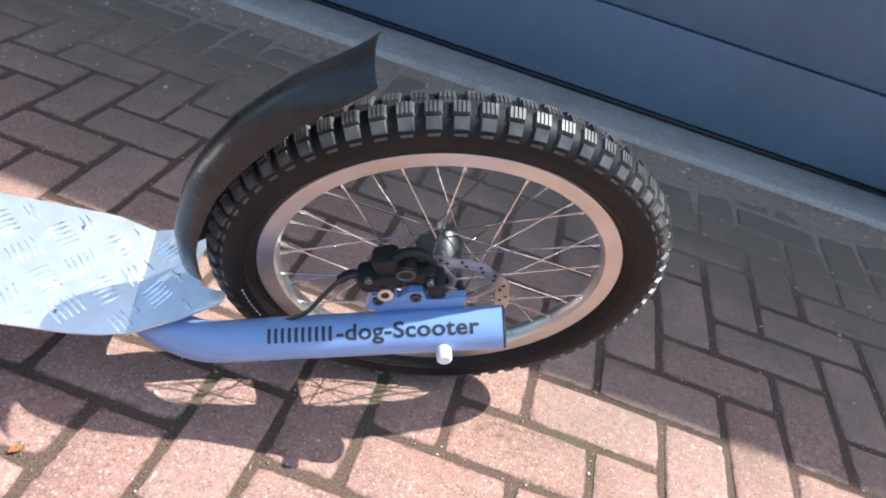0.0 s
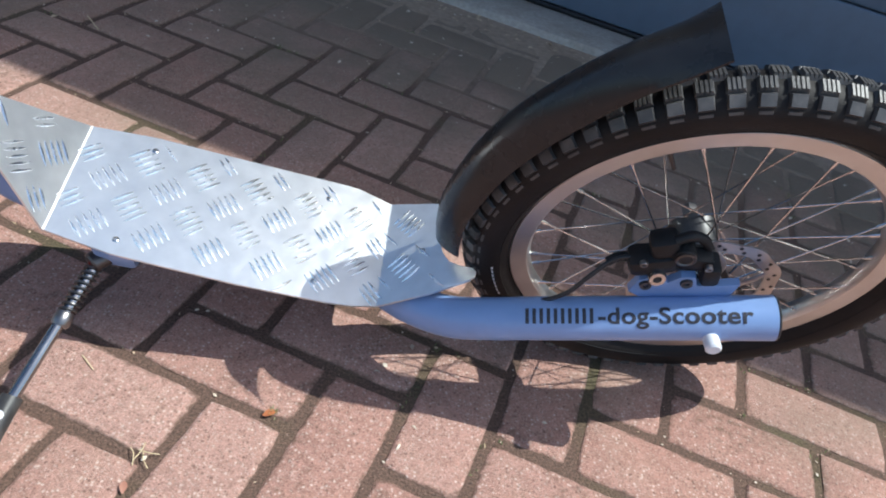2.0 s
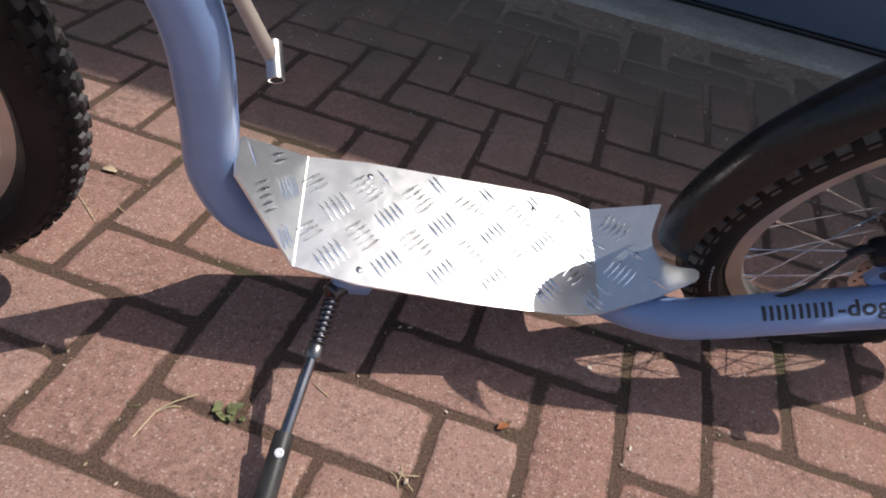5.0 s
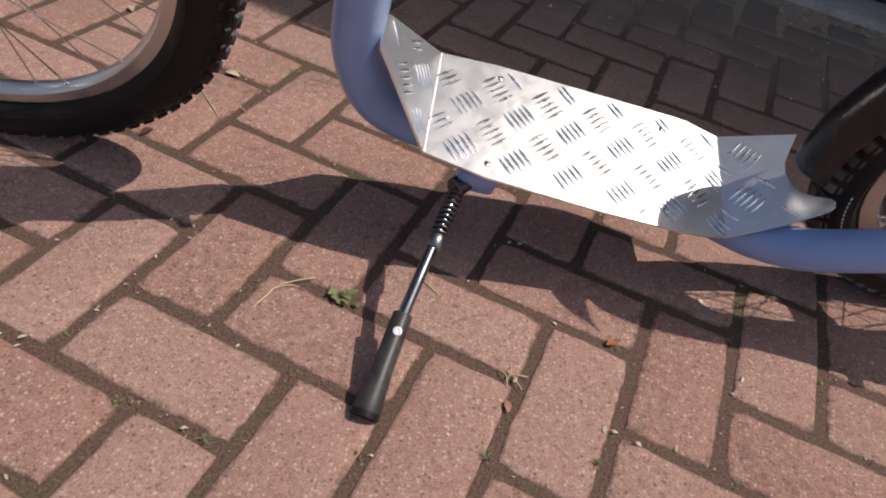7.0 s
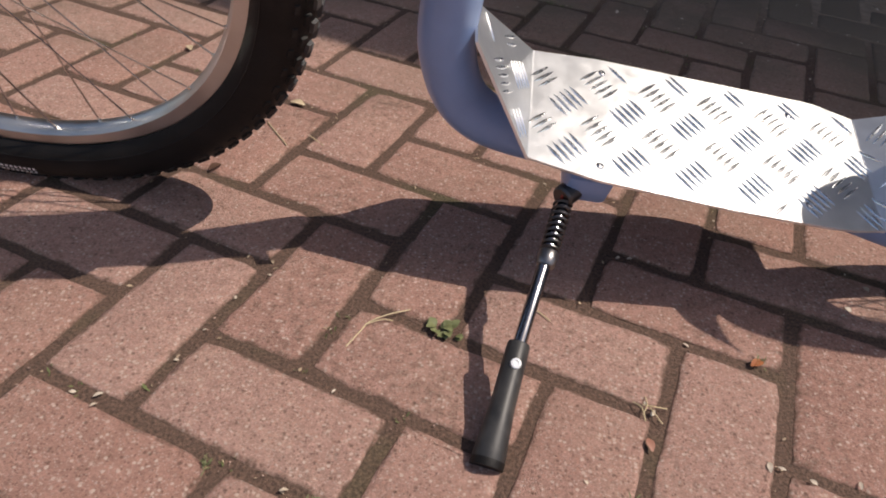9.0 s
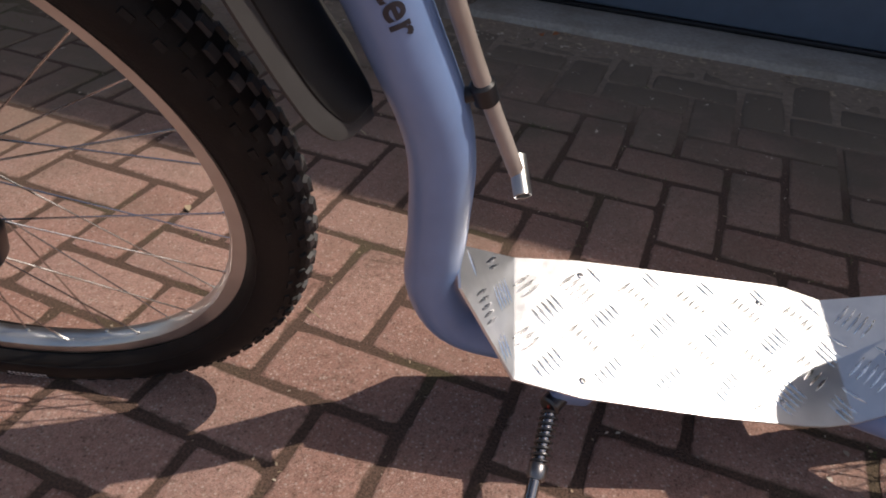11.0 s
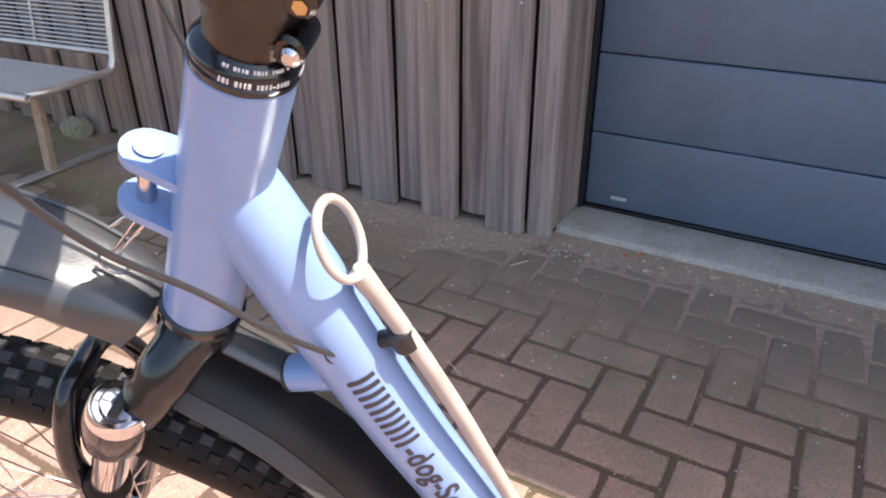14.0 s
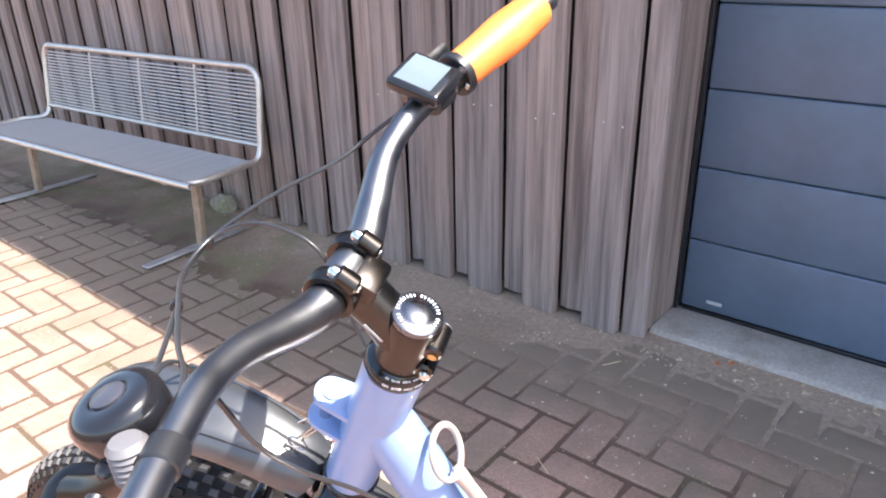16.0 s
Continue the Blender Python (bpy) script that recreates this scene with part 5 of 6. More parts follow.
# ---- headset, stem, handlebar ----
def cockpit():
    # headset cup and bearing ring
    o = HEAD_TOP
    hs = part("headset", lathe([(0.0, 0.0), (0.0247, 0.0), (0.0252, 0.0012), (0.0252, 0.0036), (0.0243, 0.0044), (0.0249, 0.0053), (0.0249, 0.0078), (0.0234, 0.0104), (0.0205, 0.013), (0.0197, 0.0138), (0, 0.0138)], 44, m=along(o, o + HEAD)), GLOSS, scooter, "black headset cup")
    base, o = o, o - HEAD * 0.009
    st = part("stem", lathe([(0, 0.0142), (0.0182, 0.0142), (0.0194, 0.016), (0.0197, 0.026), (0.0197, 0.066), (0.0187, 0.0705), (0.0, 0.0705)], 40, m=along(o, o + HEAD)), BARK, scooter, "black alloy stem")
    cap = part("stem_cap", lathe([(0.0184, 0.0702), (0.0187, 0.0722), (0.0180, 0.0745), (0.0166, 0.0753), (0.0116, 0.0756), (0.0106, 0.0763), (0.006, 0.0777), (0.0, 0.0781)], 44, m=along(o, o + HEAD)), CAPMETAL, st, "silver stem cap with pale ring marks")
    bm = bmesh.new()
    for k in range(34):
        a = 2 * math.pi * k / 34
        if k % 9 == 6:
            continue
        block((0.0007 + 0.0005 * (k % 3 == 1), 0.0004, 0.0026), along(o, o + HEAD) @ Matrix.Translation((0.0142 * math.cos(a), 0.0757, 0.0142 * math.sin(a))) @ pose(0, 0, 0, 0, -math.degrees(a) + 90, 0), 0, bm)
    part("ring_marks", bm, PALE, cap, "ring of plain pale bars", smooth=False)
    bm = bmesh.new()
    for k in range(44):
        a = radians(-185 + 4.1 * k + (14 if k > 24 else 0))
        for row, (q0, h) in enumerate(((0.025, 0.0066), (0.0222, 0.0115))):
            if (k * 7 + row * 3) % 5 == 0:
                continue
            q = along(base, base + HEAD) @ Matrix.Translation((q0 * math.cos(a), h, q0 * math.sin(a)))
            block((0.0008 + 0.0005 * (k % 3 == row), 0.0024, 0.0008), q @ pose(0, 0, 0, 0, -math.degrees(a) + 90, 0), 0, bm)
    part("headset_marks", bm, PALE, hs, "row of plain pale bars", smooth=False)
    # rear pinch with two bolts
    back = Vector((HEAD.z, 0, -HEAD.x))
    for h, y in ((0.055, 0.012), (0.031, -0.008)):
        c = o + HEAD * h + back * 0.0195
        part("pinch_lug", rod(c + Vector((0, -0.013, 0)), c + Vector((0, 0.013, 0)), 0.0078, 16, 0.002), BARK, st)
        if h < 0.05:
            part("bolt", rod(c + Vector((0, -0.0165, 0)) + back * 0.002, c + Vector((0, -0.012, 0)) + back * 0.002, 0.0046, 14, 0.0018), STEEL, st, "steel pinch bolt")
        else:
            part("bolt", rod(c + Vector((0, 0.012, 0)) + back * 0.002, c + Vector((0, 0.0165, 0)) + back * 0.002, 0.0046, 14, 0.0018), STEEL, st, "steel pinch bolt")
            part("nut", rod(c + Vector((0, -0.0138, -0.001)) + back * 0.001, c + Vector((0, -0.0125, -0.001)) + back * 0.001, 0.0034, 6), BRASS, st, "small brass nut")
    # extension and bar clamp
    C = Vector((-0.626, 0.0, 1.079))
    a0 = o + HEAD * 0.047
    part("extension", sweep(glide([a0 + Vector((-0.006, 0, 0.002)), a0.lerp(C, 0.45), a0.lerp(C, 0.85)], 5), [0.0185, 0.0185, 0.018, 0.0175, 0.0172, 0.017, 0.017, 0.0172, 0.0175, 0.018, 0.018], 20), BARK, st)
    bm = bmesh.new()
    tilt = math.degrees(math.atan2(C.z - a0.z, -(C.x - a0.x)))
    for k in range(8):
        q = a0.lerp(C, 0.30 + 0.035 * k) + Vector((0.0, -0.0178, -0.004))
        block((0.0016, 0.0006, 0.0026), Matrix.Translation(q) @ pose(0, 0, 0, 0, tilt + 12, -3), 0, bm)
    part("side_mark", bm, STICKER, st, "row of plain pale bars on the stem side", smooth=False)
    part("clamp_body", block((0.017, 0.03, 0.021), Matrix.Translation(C + Vector((0.0185, 0, -0.001))) @ pose(0, 0, 0, 0, -tilt, 0), 0.004, seg=2), BARK, st)
    for y in (-0.018, 0.018):
        band = part("clamp_band", lathe([(0.0135, -0.0062), (0.0178, -0.0062), (0.0184, -0.0044), (0.0184, 0.0044), (0.0178, 0.0062), (0.0135, 0.0062)], 32, True, m=Matrix.Translation(C + Vector((0, y, 0)))), BARK, st)
        head, foot = C + Vector((0.006, y, 0.0195)), C + Vector((0.0195, y, 0.0075))
        d = (foot - head).normalized()
        part("clamp_lug", rod(head + d * 0.002, foot, 0.0076, 20, 0.0015), BARK, band)
        part("bolt", lathe([(0, -0.0036), (0.0022, -0.0034), (0.0044, -0.0022), (0.0054, 0.0002), (0.0056, 0.003), (0, 0.003)], 18, m=along(head, head + d)), STEEL, band, "steel clamp bolt")
        part("bolt_end", rod(foot, foot + d * 0.0025, 0.0034, 14, 0.0008), STEEL, band, "bright bolt end")
        p = C + Vector((-0.0165, y, -0.0055))
        part("front_lug", rod(p + Vector((0.004, 0, -0.006)), p + Vector((-0.001, 0, 0.004)), 0.0056, 14, 0.001), BARK, band)
        part("bolt", rod(p + Vector((-0.001, 0, 0.004)), p + Vector((-0.003, 0, 0.0075)), 0.0037, 14, 0.0012), STEEL, band, "steel clamp bolt")
    # riser handlebar
    half = [(0.0, 0.0, 0.0), (-0.001, 0.03, 0.0), (-0.006, 0.062, 0.012), (-0.009, 0.095, 0.030), (-0.004, 0.128, 0.042), (0.006, 0.16, 0.048), (0.022, 0.205, 0.055), (0.058, 0.30, 0.068)]
    pts = [Vector((x, -y, z - 0.007 * min(y / 0.1, 1))) for x, y, z in half[:0:-1]] + [Vector(p) for p in half]
    turn = Matrix.Rotation(radians(-3.9), 3, "Z")
    pts = [C + turn @ p for p in pts]
    line = glide(pts, 6)
    rad = []
    for p in line:
        s = abs((p - C).y)
        rad.append(0.014 if s < 0.03 else 0.014 - 0.0046 * min((s - 0.03) / 0.08, 1))
    bar = part("handlebar", sweep(line, rad, 22), HANDLE, scooter, "black riser handlebar")

    def bar_at(s):
        """A place on the bar and its direction, at signed distance s across."""
        k = min(range(len(line)), key=lambda n: abs((turn.inverted() @ (line[n] - C)).y - s))
        k = min(max(k, 1), len(line) - 2)
        return line[k], (line[k + 1] - line[k - 1]).normalized()

    # grips: shaped, flaring towards the end
    for s, name, start in ((1, "grip", 0.188), (-1, "grip", 0.222)):
        p0, t0 = bar_at(s * start)
        p1, t1 = bar_at(s * 0.299)
        g = [p0.lerp(p1, k / 10) for k in range(11)]
        rr = [0.0158, 0.0164, 0.0164, 0.0168, 0.0176, 0.0184, 0.0187, 0.0184, 0.0176, 0.017, 0.0158]
        gr = part(name, sweep(g, rr, 22), ORANGE, scooter, "orange rubber handlebar grip")
        part("grip_ring", rod(p0 - t0 * s * 0.004, p0 + t0 * s * 0.004, 0.0185, 22, 0.001), BLACK, gr)
    # cycle computer by the far grip
    p, t = bar_at(0.158)
    m = Matrix.Translation(p + Vector((-0.003, -0.008, 0.0165))) @ turn.to_4x4() @ pose(0, 0, 0, 4, 16, -6)
    comp = part("cycle_computer", block((0.045, 0.044, 0.011), m, 0.004, seg=3), GLOSS, scooter, "black cycle computer with a pale screen")
    part("screen", block((0.031, 0.034, 0.001), m @ Matrix.Translation((-0.002, 0, 0.0056)), 0.0003), SCREEN, comp, "pale liquid crystal screen")
    part("strap", rod(p - t * 0.011, p + t * 0.011, 0.0145, 18, 0.002), BLACK, comp)
    part("button", block((0.003, 0.03, 0.0016), m @ Matrix.Translation((0.0205, 0, 0.0035)) @ pose(0, 0, 0, 0, 30, 0), 0.0006), STEEL, comp)
    for q in (-0.013, 0.013):
        part("strap_stud", rod(p + t * 0.013 + Vector((q, 0, 0.010)), p + t * 0.013 + Vector((q * 1.3, 0, 0.014)), 0.0034, 12, 0.001), BLACK, comp)
    # brake levers, far and near
    for s, where in ((1, 0.178), (-1, 0.212)):
        p, t = bar_at(s * where)
        lev = part("brake_lever", rod(p - t * 0.007, p + t * 0.007, 0.0118, 20, 0.002), BAR, scooter, "black brake lever")
        q = p + Vector((-0.022, 0, -0.008))
        part("lever_body", sweep(glide([p + Vector((-0.008, 0, -0.004)), q, q + Vector((-0.012, s * 0.02, -0.006))], 4), 0.0075, 12), BAR, lev)
        part("blade", sweep(glide([q + Vector((-0.012, s * 0.018, -0.006)), q + Vector((-0.026, s * 0.05, -0.012)), q + Vector((-0.02, s * 0.10, -0.014))], 5), 0.0055, 10, flat=0.6), BAR, lev)
        part("clamp_bolt", rod(p + Vector((0.012, 0, -0.004)), p + Vector((0.016, 0, -0.005)), 0.0036, 12, 0.001), STEEL, lev)
        part("barrel", rod(q + Vector((-0.004, -s * 0.004, 0)), q + Vector((-0.01, -s * 0.022, 0.001)), 0.0046, 12, 0.001), BAR, lev)
    # bell on the near half
    p, t = bar_at(-0.172)
    up = Vector((-0.22, 0.05, 0.97)).normalized()
    bell_c = Vector((-0.6703, -0.1544, 1.1335)) - up * 0.0262
    bell = part("bell", lathe([(0.0, -0.012), (0.0195, -0.012), (0.0212, -0.0105), (0.0226, -0.003), (0.0238, 0.008), (0.0241, 0.0145), (0.0236, 0.0185), (0.0222, 0.0215), (0.0198, 0.0236), (0.0165, 0.0246), (0.0125, 0.0249), (0.0104, 0.0247), (0.0096, 0.0238), (0.0, 0.0240)], 48, m=along(bell_c, bell_c + up)), GLOSS, scooter, "glossy black bicycle bell")
    part("bell_cap", lathe([(0.0088, 0.0235), (0.0088, 0.0254), (0.008, 0.026), (0.0, 0.0262)], 36, m=along(bell_c, bell_c + up)), BELLCAP, bell, "matt grey disc")
    part("band", rod(p - t * 0.008, p + t * 0.008, 0.0106, 20, 0.001), BLACK, bell)
    part("bracket", sweep(glide([p, p.lerp(bell_c, 0.5) + Vector((0, 0, -0.006)), bell_c - up * 0.008], 4), 0.006, 10, flat=0.6), BLACK, bell)
    part("base", rod(bell_c - up * 0.012, bell_c - up * 0.005, 0.014, 20, 0.003), BLACK, bell)
    # ribbed barrel and shifter body ahead of the bar
    a = Vector((-0.6422, -0.179, 1.1143))
    b = a + Vector((-0.0012, 0.0048, 0.0172))
    bm = lathe([(0, -0.004)] + [(0.0098 if k % 2 else 0.0087, -0.0034 + 0.0017 * k) for k in range(13)] + [(0.0075, 0.0187), (0, 0.0188)], 30, m=along(a, b))
    part("ribbed_barrel", bm, RIBS, scooter, "ribbed grey adjuster barrel")
    a = Vector((-0.698, -0.182, 1.062))
    b = a + Vector((0.006, -0.004, 0.028))
    bm = lathe([(0, 0), (0.012, 0)] + [(0.0185 if k % 2 else 0.0170, 0.002 + 0.0022 * k) for k in range(9)] + [(0.016, 0.0225), (0.011, 0.0255), (0, 0.026)], 34, m=along(a, b))
    part("shifter", bm, BARK, scooter, "ribbed black shifter body")
    q = b + (b - a) * -0.1
    part("shifter_arm", sweep(glide([q, q.lerp(p, 0.5) + Vector((-0.006, -0.004, -0.008)), p], 4), 0.008, 12), BARK, scooter)
    part("shifter_bolt", rod(q.lerp(p, 0.45) + Vector((0, 0, 0.002)), q.lerp(p, 0.45) + Vector((0.002, 0, 0.009)), 0.005, 14, 0.001), BAR, scooter)
    # cables
    part("cable", sweep(glide([(-0.667, -0.15, 1.106), (-0.677, -0.12, 1.108), (-0.680, -0.103, 1.092), (-0.673, -0.100, 1.066), (-0.660, -0.098, 1.010), (-0.656, -0.075, 0.943), (-0.634, -0.055, 0.894), (-0.612, -0.042, 0.851), (-0.5915, -0.0265, 0.812), (-0.583, -0.016, 0.797)], 7), 0.0019, 10), CABLE, scooter, "grey-black brake cable into the frame")
    part("cable", sweep(glide([(-0.628, 0.186, 1.118), (-0.645, 0.172, 1.104), (-0.664, 0.15, 1.094), (-0.686, 0.12, 1.084), (-0.724, 0.09, 1.073), (-0.755, 0.062, 1.061), (-0.774, 0.042, 1.05), (-0.77, 0.0, 1.05), (-0.741, -0.039, 1.065), (-0.718, -0.072, 1.078), (-0.70, -0.105, 1.086), (-0.682, -0.15, 1.092)], 7), 0.0018, 10), CABLE, scooter, "grey-black brake cable in a loop")
    part("cable", sweep(glide([(-0.653, -0.14, 1.105), (-0.662, -0.118, 1.105), (-0.702, -0.082, 1.083), (-0.741, -0.034, 1.07), (-0.77, 0.005, 1.054), (-0.77, 0.044, 1.054), (-0.744, 0.06, 1.059), (-0.704, 0.055, 1.06), (-0.677, 0.05, 1.045), (-0.663, 0.042, 0.999), (-0.651, 0.036, 0.96), (-0.63, 0.034, 0.88), (-0.61, 0.03, 0.83)], 7), 0.0018, 10), CABLE, scooter, "grey-black gear cable in a loop")
    for p, q in (((-0.774, 0.042, 1.05), (-0.772, 0.036, 1.05)), ((-0.741, -0.039, 1.066), (-0.738, -0.043, 1.067))):
        part("cable_tie", rod(p, q, 0.0045, 12), BLACK, scooter, "black cable tie")


cockpit()


# ---- small things on the ground ----
def leaf_shape(bm, m, long, wide, curl=0.25, cols=6):
    rows = []
    for k in range(cols + 1):
        u = k / cols
        w = wide * math.sin(math.pi * min(max(u, 0.03), 0.97)) ** 0.8 / 2
        z = curl * long * (u * (1 - u))
        rows.append([bm.verts.new(m @ Vector((u * long, s * w, z + abs(s) * w * 0.25))) for s in (-1, 0, 1)])
    for a, b in zip(rows, rows[1:]):
        for k in range(2):
            bm.faces.new((a[k], a[k + 1], b[k + 1], b[k]))
    return bm


def weed(x, y, size, seed, count=17, wide=0.16, steep=(10, 65), label="small green weed growing in a paver joint"):
    rnd = random.Random(seed)
    w = thing("weed", label, "plant", pose(x, y, -0.004), "weeds in the joints")
    for k in range(count):
        a = 360 * k / count * 2.4
        off = Vector((rnd.gauss(0, size * 0.22), rnd.gauss(0, size * 0.22), 0))
        bm = leaf_shape(bmesh.new(), Matrix.Translation(off) @ pose(0, 0, 0.001 + 0.005 * k / count, 0, -rnd.uniform(*steep), a), size * rnd.uniform(0.45, 0.9), size * wide * rnd.uniform(0.8, 1.2), 0.3, 6)
        part("leaf", bm, LEAF, w)
    return w


weed(-0.464, -0.194, 0.019, 1, 9, 0.5, (12, 35), "low weed with rounded green leaves in a joint")
weed(-0.452, -0.201, 0.016, 2, 8, 0.5, (12, 40), "low weed with rounded green leaves in a joint")
for n, (x, y) in enumerate(((-0.633, -0.376), (-0.542, -0.4), (-0.175, -0.355), (-0.285, -0.368), (-0.139, -0.19))):
    weed(x, y, 0.011, 5 + n, 22, 0.1, (15, 75), "tuft of fine yellow-green moss in a paver joint")
for n, (x, y) in enumerate(((-2.08, 1.52), (-3.41, 1.8))):
    weed(x, y, 0.022, 10 + n)

for x, y, a, s, ma, words in ((-0.264, -0.312, 100, 0.014, LEAF_RED, "small folded red-brown leaf on a paver joint"), (-0.149, -0.196, 30, 0.017, LEAF_ORANGE, "curled orange-brown dead leaf on a paver joint"), (-0.719, 0.226, -15, 0.024, LEAF_PALE, "dry pale leaf on the pavers"), (-0.771, 0.028, 60, 0.02, LEAF_DARK, "curled dark brown leaf beside the front tyre"), (-0.915, 0.356, 120, 0.02, LEAF_PALE, "dry pale leaf on the pavers")):
    ob = part("dead_leaf", leaf_shape(bmesh.new(), pose(0, 0, 0, 0, 0, a), s, s * 0.55, 0.4), ma)
    ob.location = (x, y, 0.0015)
    tagged(ob, words, "leaf")


rnd = random.Random(52)
for x, y, size in ((-0.161, -0.307, 0.011), (-0.155, -0.311, 0.007), (0.009, -0.216, 0.009), (0.032, -0.184, 0.008), (-0.087, -0.324, 0.008), (-0.13, -0.32, 0.007), (-0.562, -0.389, 0.008), (-0.549, -0.29, 0.005), (-0.749, -0.325, 0.009), (-0.742, -0.331, 0.007), (-0.255, -0.266, 0.008), (-0.26, -0.271, 0.007), (-0.262, -0.263, 0.006)):
    ob = part("petal", leaf_shape(bmesh.new(), pose(0, 0, 0, rnd.uniform(-25, 25), -rnd.uniform(0, 20), rnd.uniform(0, 360)), size, size * rnd.uniform(0.35, 0.6), 0.5, 5), PETAL)
    ob.location = (x, y, 0.0005)
    tagged(ob, "curled pale dry petal at a paver joint", "petal", "dry petals by the scooter")

rnd = random.Random(8)
for x, y, size, ma in ((-1.046, 1.43, 0.016, LEAF_PALE), (-0.91, 1.23, 0.018, LEAF_PALE), (-0.75, 1.052, 0.012, LEAF_PALE), (-0.703, 0.903, 0.010, LEAF_PALE), (-0.51, 1.114, 0.009, LEAF_PALE), (-0.36, 1.172, 0.012, LEAF_PALE), (-0.175, 1.263, 0.022, LEAF_PALE), (-0.262, 1.305, 0.024, LEAF_ORANGE), (-0.212, 1.338, 0.026, LEAF_ORANGE), (-0.37, 1.304, 0.017, LEAF_PALE), (-0.744, 0.686, 0.014, LEAF_PALE), (0.147, 1.205, 0.02, LEAF_PALE)):
    ob = part("dead_leaf", leaf_shape(bmesh.new(), pose(0, 0, 0, rnd.uniform(-15, 15), 0, rnd.uniform(0, 360)), size, size * rnd.uniform(0.4, 0.75), 0.45), ma)
    ob.location = (x, y, 0.004)
    tagged(ob, "dry orange leaf against the concrete threshold" if ma is LEAF_ORANGE else "small dry pale leaf on the dusty pavers", "leaf", "dry leaves by the wall")


def stone():
    """A weathered lump of stone with moss on its top."""
    bm = bmesh.new()
    bmesh.ops.create_icosphere(bm, subdivisions=4, radius=1.0)
    for v in bm.verts:
        d = v.co.copy()
        k = 1 + 0.22 * noise.noise(d * 1.6) + 0.09 * noise.noise(d * 4.0) + 0.03 * noise.noise(d * 11.0)
        v.co = Vector((d.x * 0.075 * k, d.y * 0.055 * k, max(d.z * 0.06 * k, -0.028)))
    ob = part("stone", bm, STONE)
    ob.location = (-2.624, 2.054, 0.027)
    tagged(ob, "mossy grey-brown stone on the dirt by the wooden wall", "stone")


def straw(pts, r=0.0008):
    ob = part("straw", sweep(glide([(x, y, z) for x, y, z in pts], 4), r, 6), STRAW)
    tagged(ob, "thin dry straw lying on the pavers", "straw", "straws on the pavers")


straw([(-0.547, -0.234, 0.001), (-0.536, -0.211, 0.0022), (-0.53, -0.2, 0.003), (-0.513, -0.187, 0.0035), (-0.492, -0.175, 0.002)], 0.0007)
straw([(-0.532, -0.203, 0.003), (-0.518, -0.194, 0.0024), (-0.507, -0.193, 0.0015)], 0.0006)
for n, (x, y, a) in enumerate(((-0.262, -0.262, 20), (-0.254, -0.264, 50), (-0.257, -0.272, 5), (-0.268, -0.268, 140))):
    straw([(x - 0.012 * math.cos(a), y - 0.012 * math.sin(a), 0.001), (x, y, 0.003 + 0.0006 * n), (x + 0.011 * math.cos(a + 0.4), y + 0.011 * math.sin(a + 0.4), 0.001)], 0.0006)
straw([(-0.734, 0.161, 0.0012), (-0.693, 0.107, 0.0012)], 0.001)
straw([(-0.669, 0.138, 0.001), (-0.646, 0.118, 0.001)])
straw([(-0.367, -0.148, 0.001), (-0.348, -0.166, 0.001)])
straw([(-0.60, 1.20, 0.004), (-0.55, 1.24, 0.004)], 0.0016)
straw([(-0.70, 0.72, 0.002), (-0.66, 0.67, 0.002)], 0.0014)
stone()


def litter():
    """Pale petals, grit and crumbs, too many to count."""
    rnd = random.Random(21)
    heaps = ((-1.2, 0.95, 0.06, 46), (-1.46, 0.99, 0.04, 14), (-0.58, 1.14, 0.05, 22), (-0.8, 1.09, 0.05, 26), (-1.05, 0.72, 0.1, 20), (-0.75, 0.6, 0.1, 16))
    for name, ma, count, area, size, words in (
        ("petals", PETAL, 1150, (-4.2, 1.9, -0.9, 1.16), (0.004, 0.011), "scattered pale petals and flakes on the pavers"),
        ("wall_litter", PETAL_TAN, 420, (-0.93, 1.6, 1.04, 1.2), (0.005, 0.018), "tan leaf crumbs along the threshold"),
        ("cladding_litter", PETAL_TAN, 520, (-3.4, -0.9, 1.0, 1.2), (0.004, 0.014), "tan leaf crumbs along the foot of the cladding"),
        ("grit", GRIT, 2800, (-1.3, 1.2, -0.9, 0.7), (0.0008, 0.002), "fine stone grit on the pavers"),
    ):
        bm = bmesh.new()
        for _ in range(count):
            u, v = rnd.uniform(area[0], area[1]), rnd.uniform(area[2], area[3])
            if name == "petals" and v < 0.55 and rnd.random() < 0.72:
                continue
            if name == "petals" and rnd.random() < 0.16:
                hu, hv, spread, _ = rnd.choices(heaps, [h[3] for h in heaps])[0]
                u, v = rnd.gauss(hu, spread), min(rnd.gauss(hv, spread * 0.6), 1.1)
            if name == "wall_litter":
                v = 1.2 - abs(rnd.gauss(0, 0.045))
            if name == "cladding_litter":
                v = 1.112 - abs(rnd.gauss(0, 0.05))
            p = wall_at(u, v)
            s = rnd.uniform(*size)
            if name == "grit":
                block((s, s * rnd.uniform(0.6, 1), s * 0.35), Matrix.Translation((p.x, p.y, s * 0.08)) @ pose(0, 0, 0, rnd.uniform(-30, 30), 0, rnd.uniform(0, 360)), 0, bm)
            else:
                leaf_shape(bm, Matrix.Translation((p.x, p.y, 0.0045 if v > 0.6 else 0.0012)) @ pose(0, 0, 0, rnd.uniform(-25, 25), rnd.uniform(-20, 20), rnd.uniform(0, 360)), s, s * rnd.uniform(0.4, 0.8), 0.3, 3)
        ob = part(name, bm, ma, smooth=name != "grit")
        tagged(ob, words, "litter", kind="stuff")


litter()


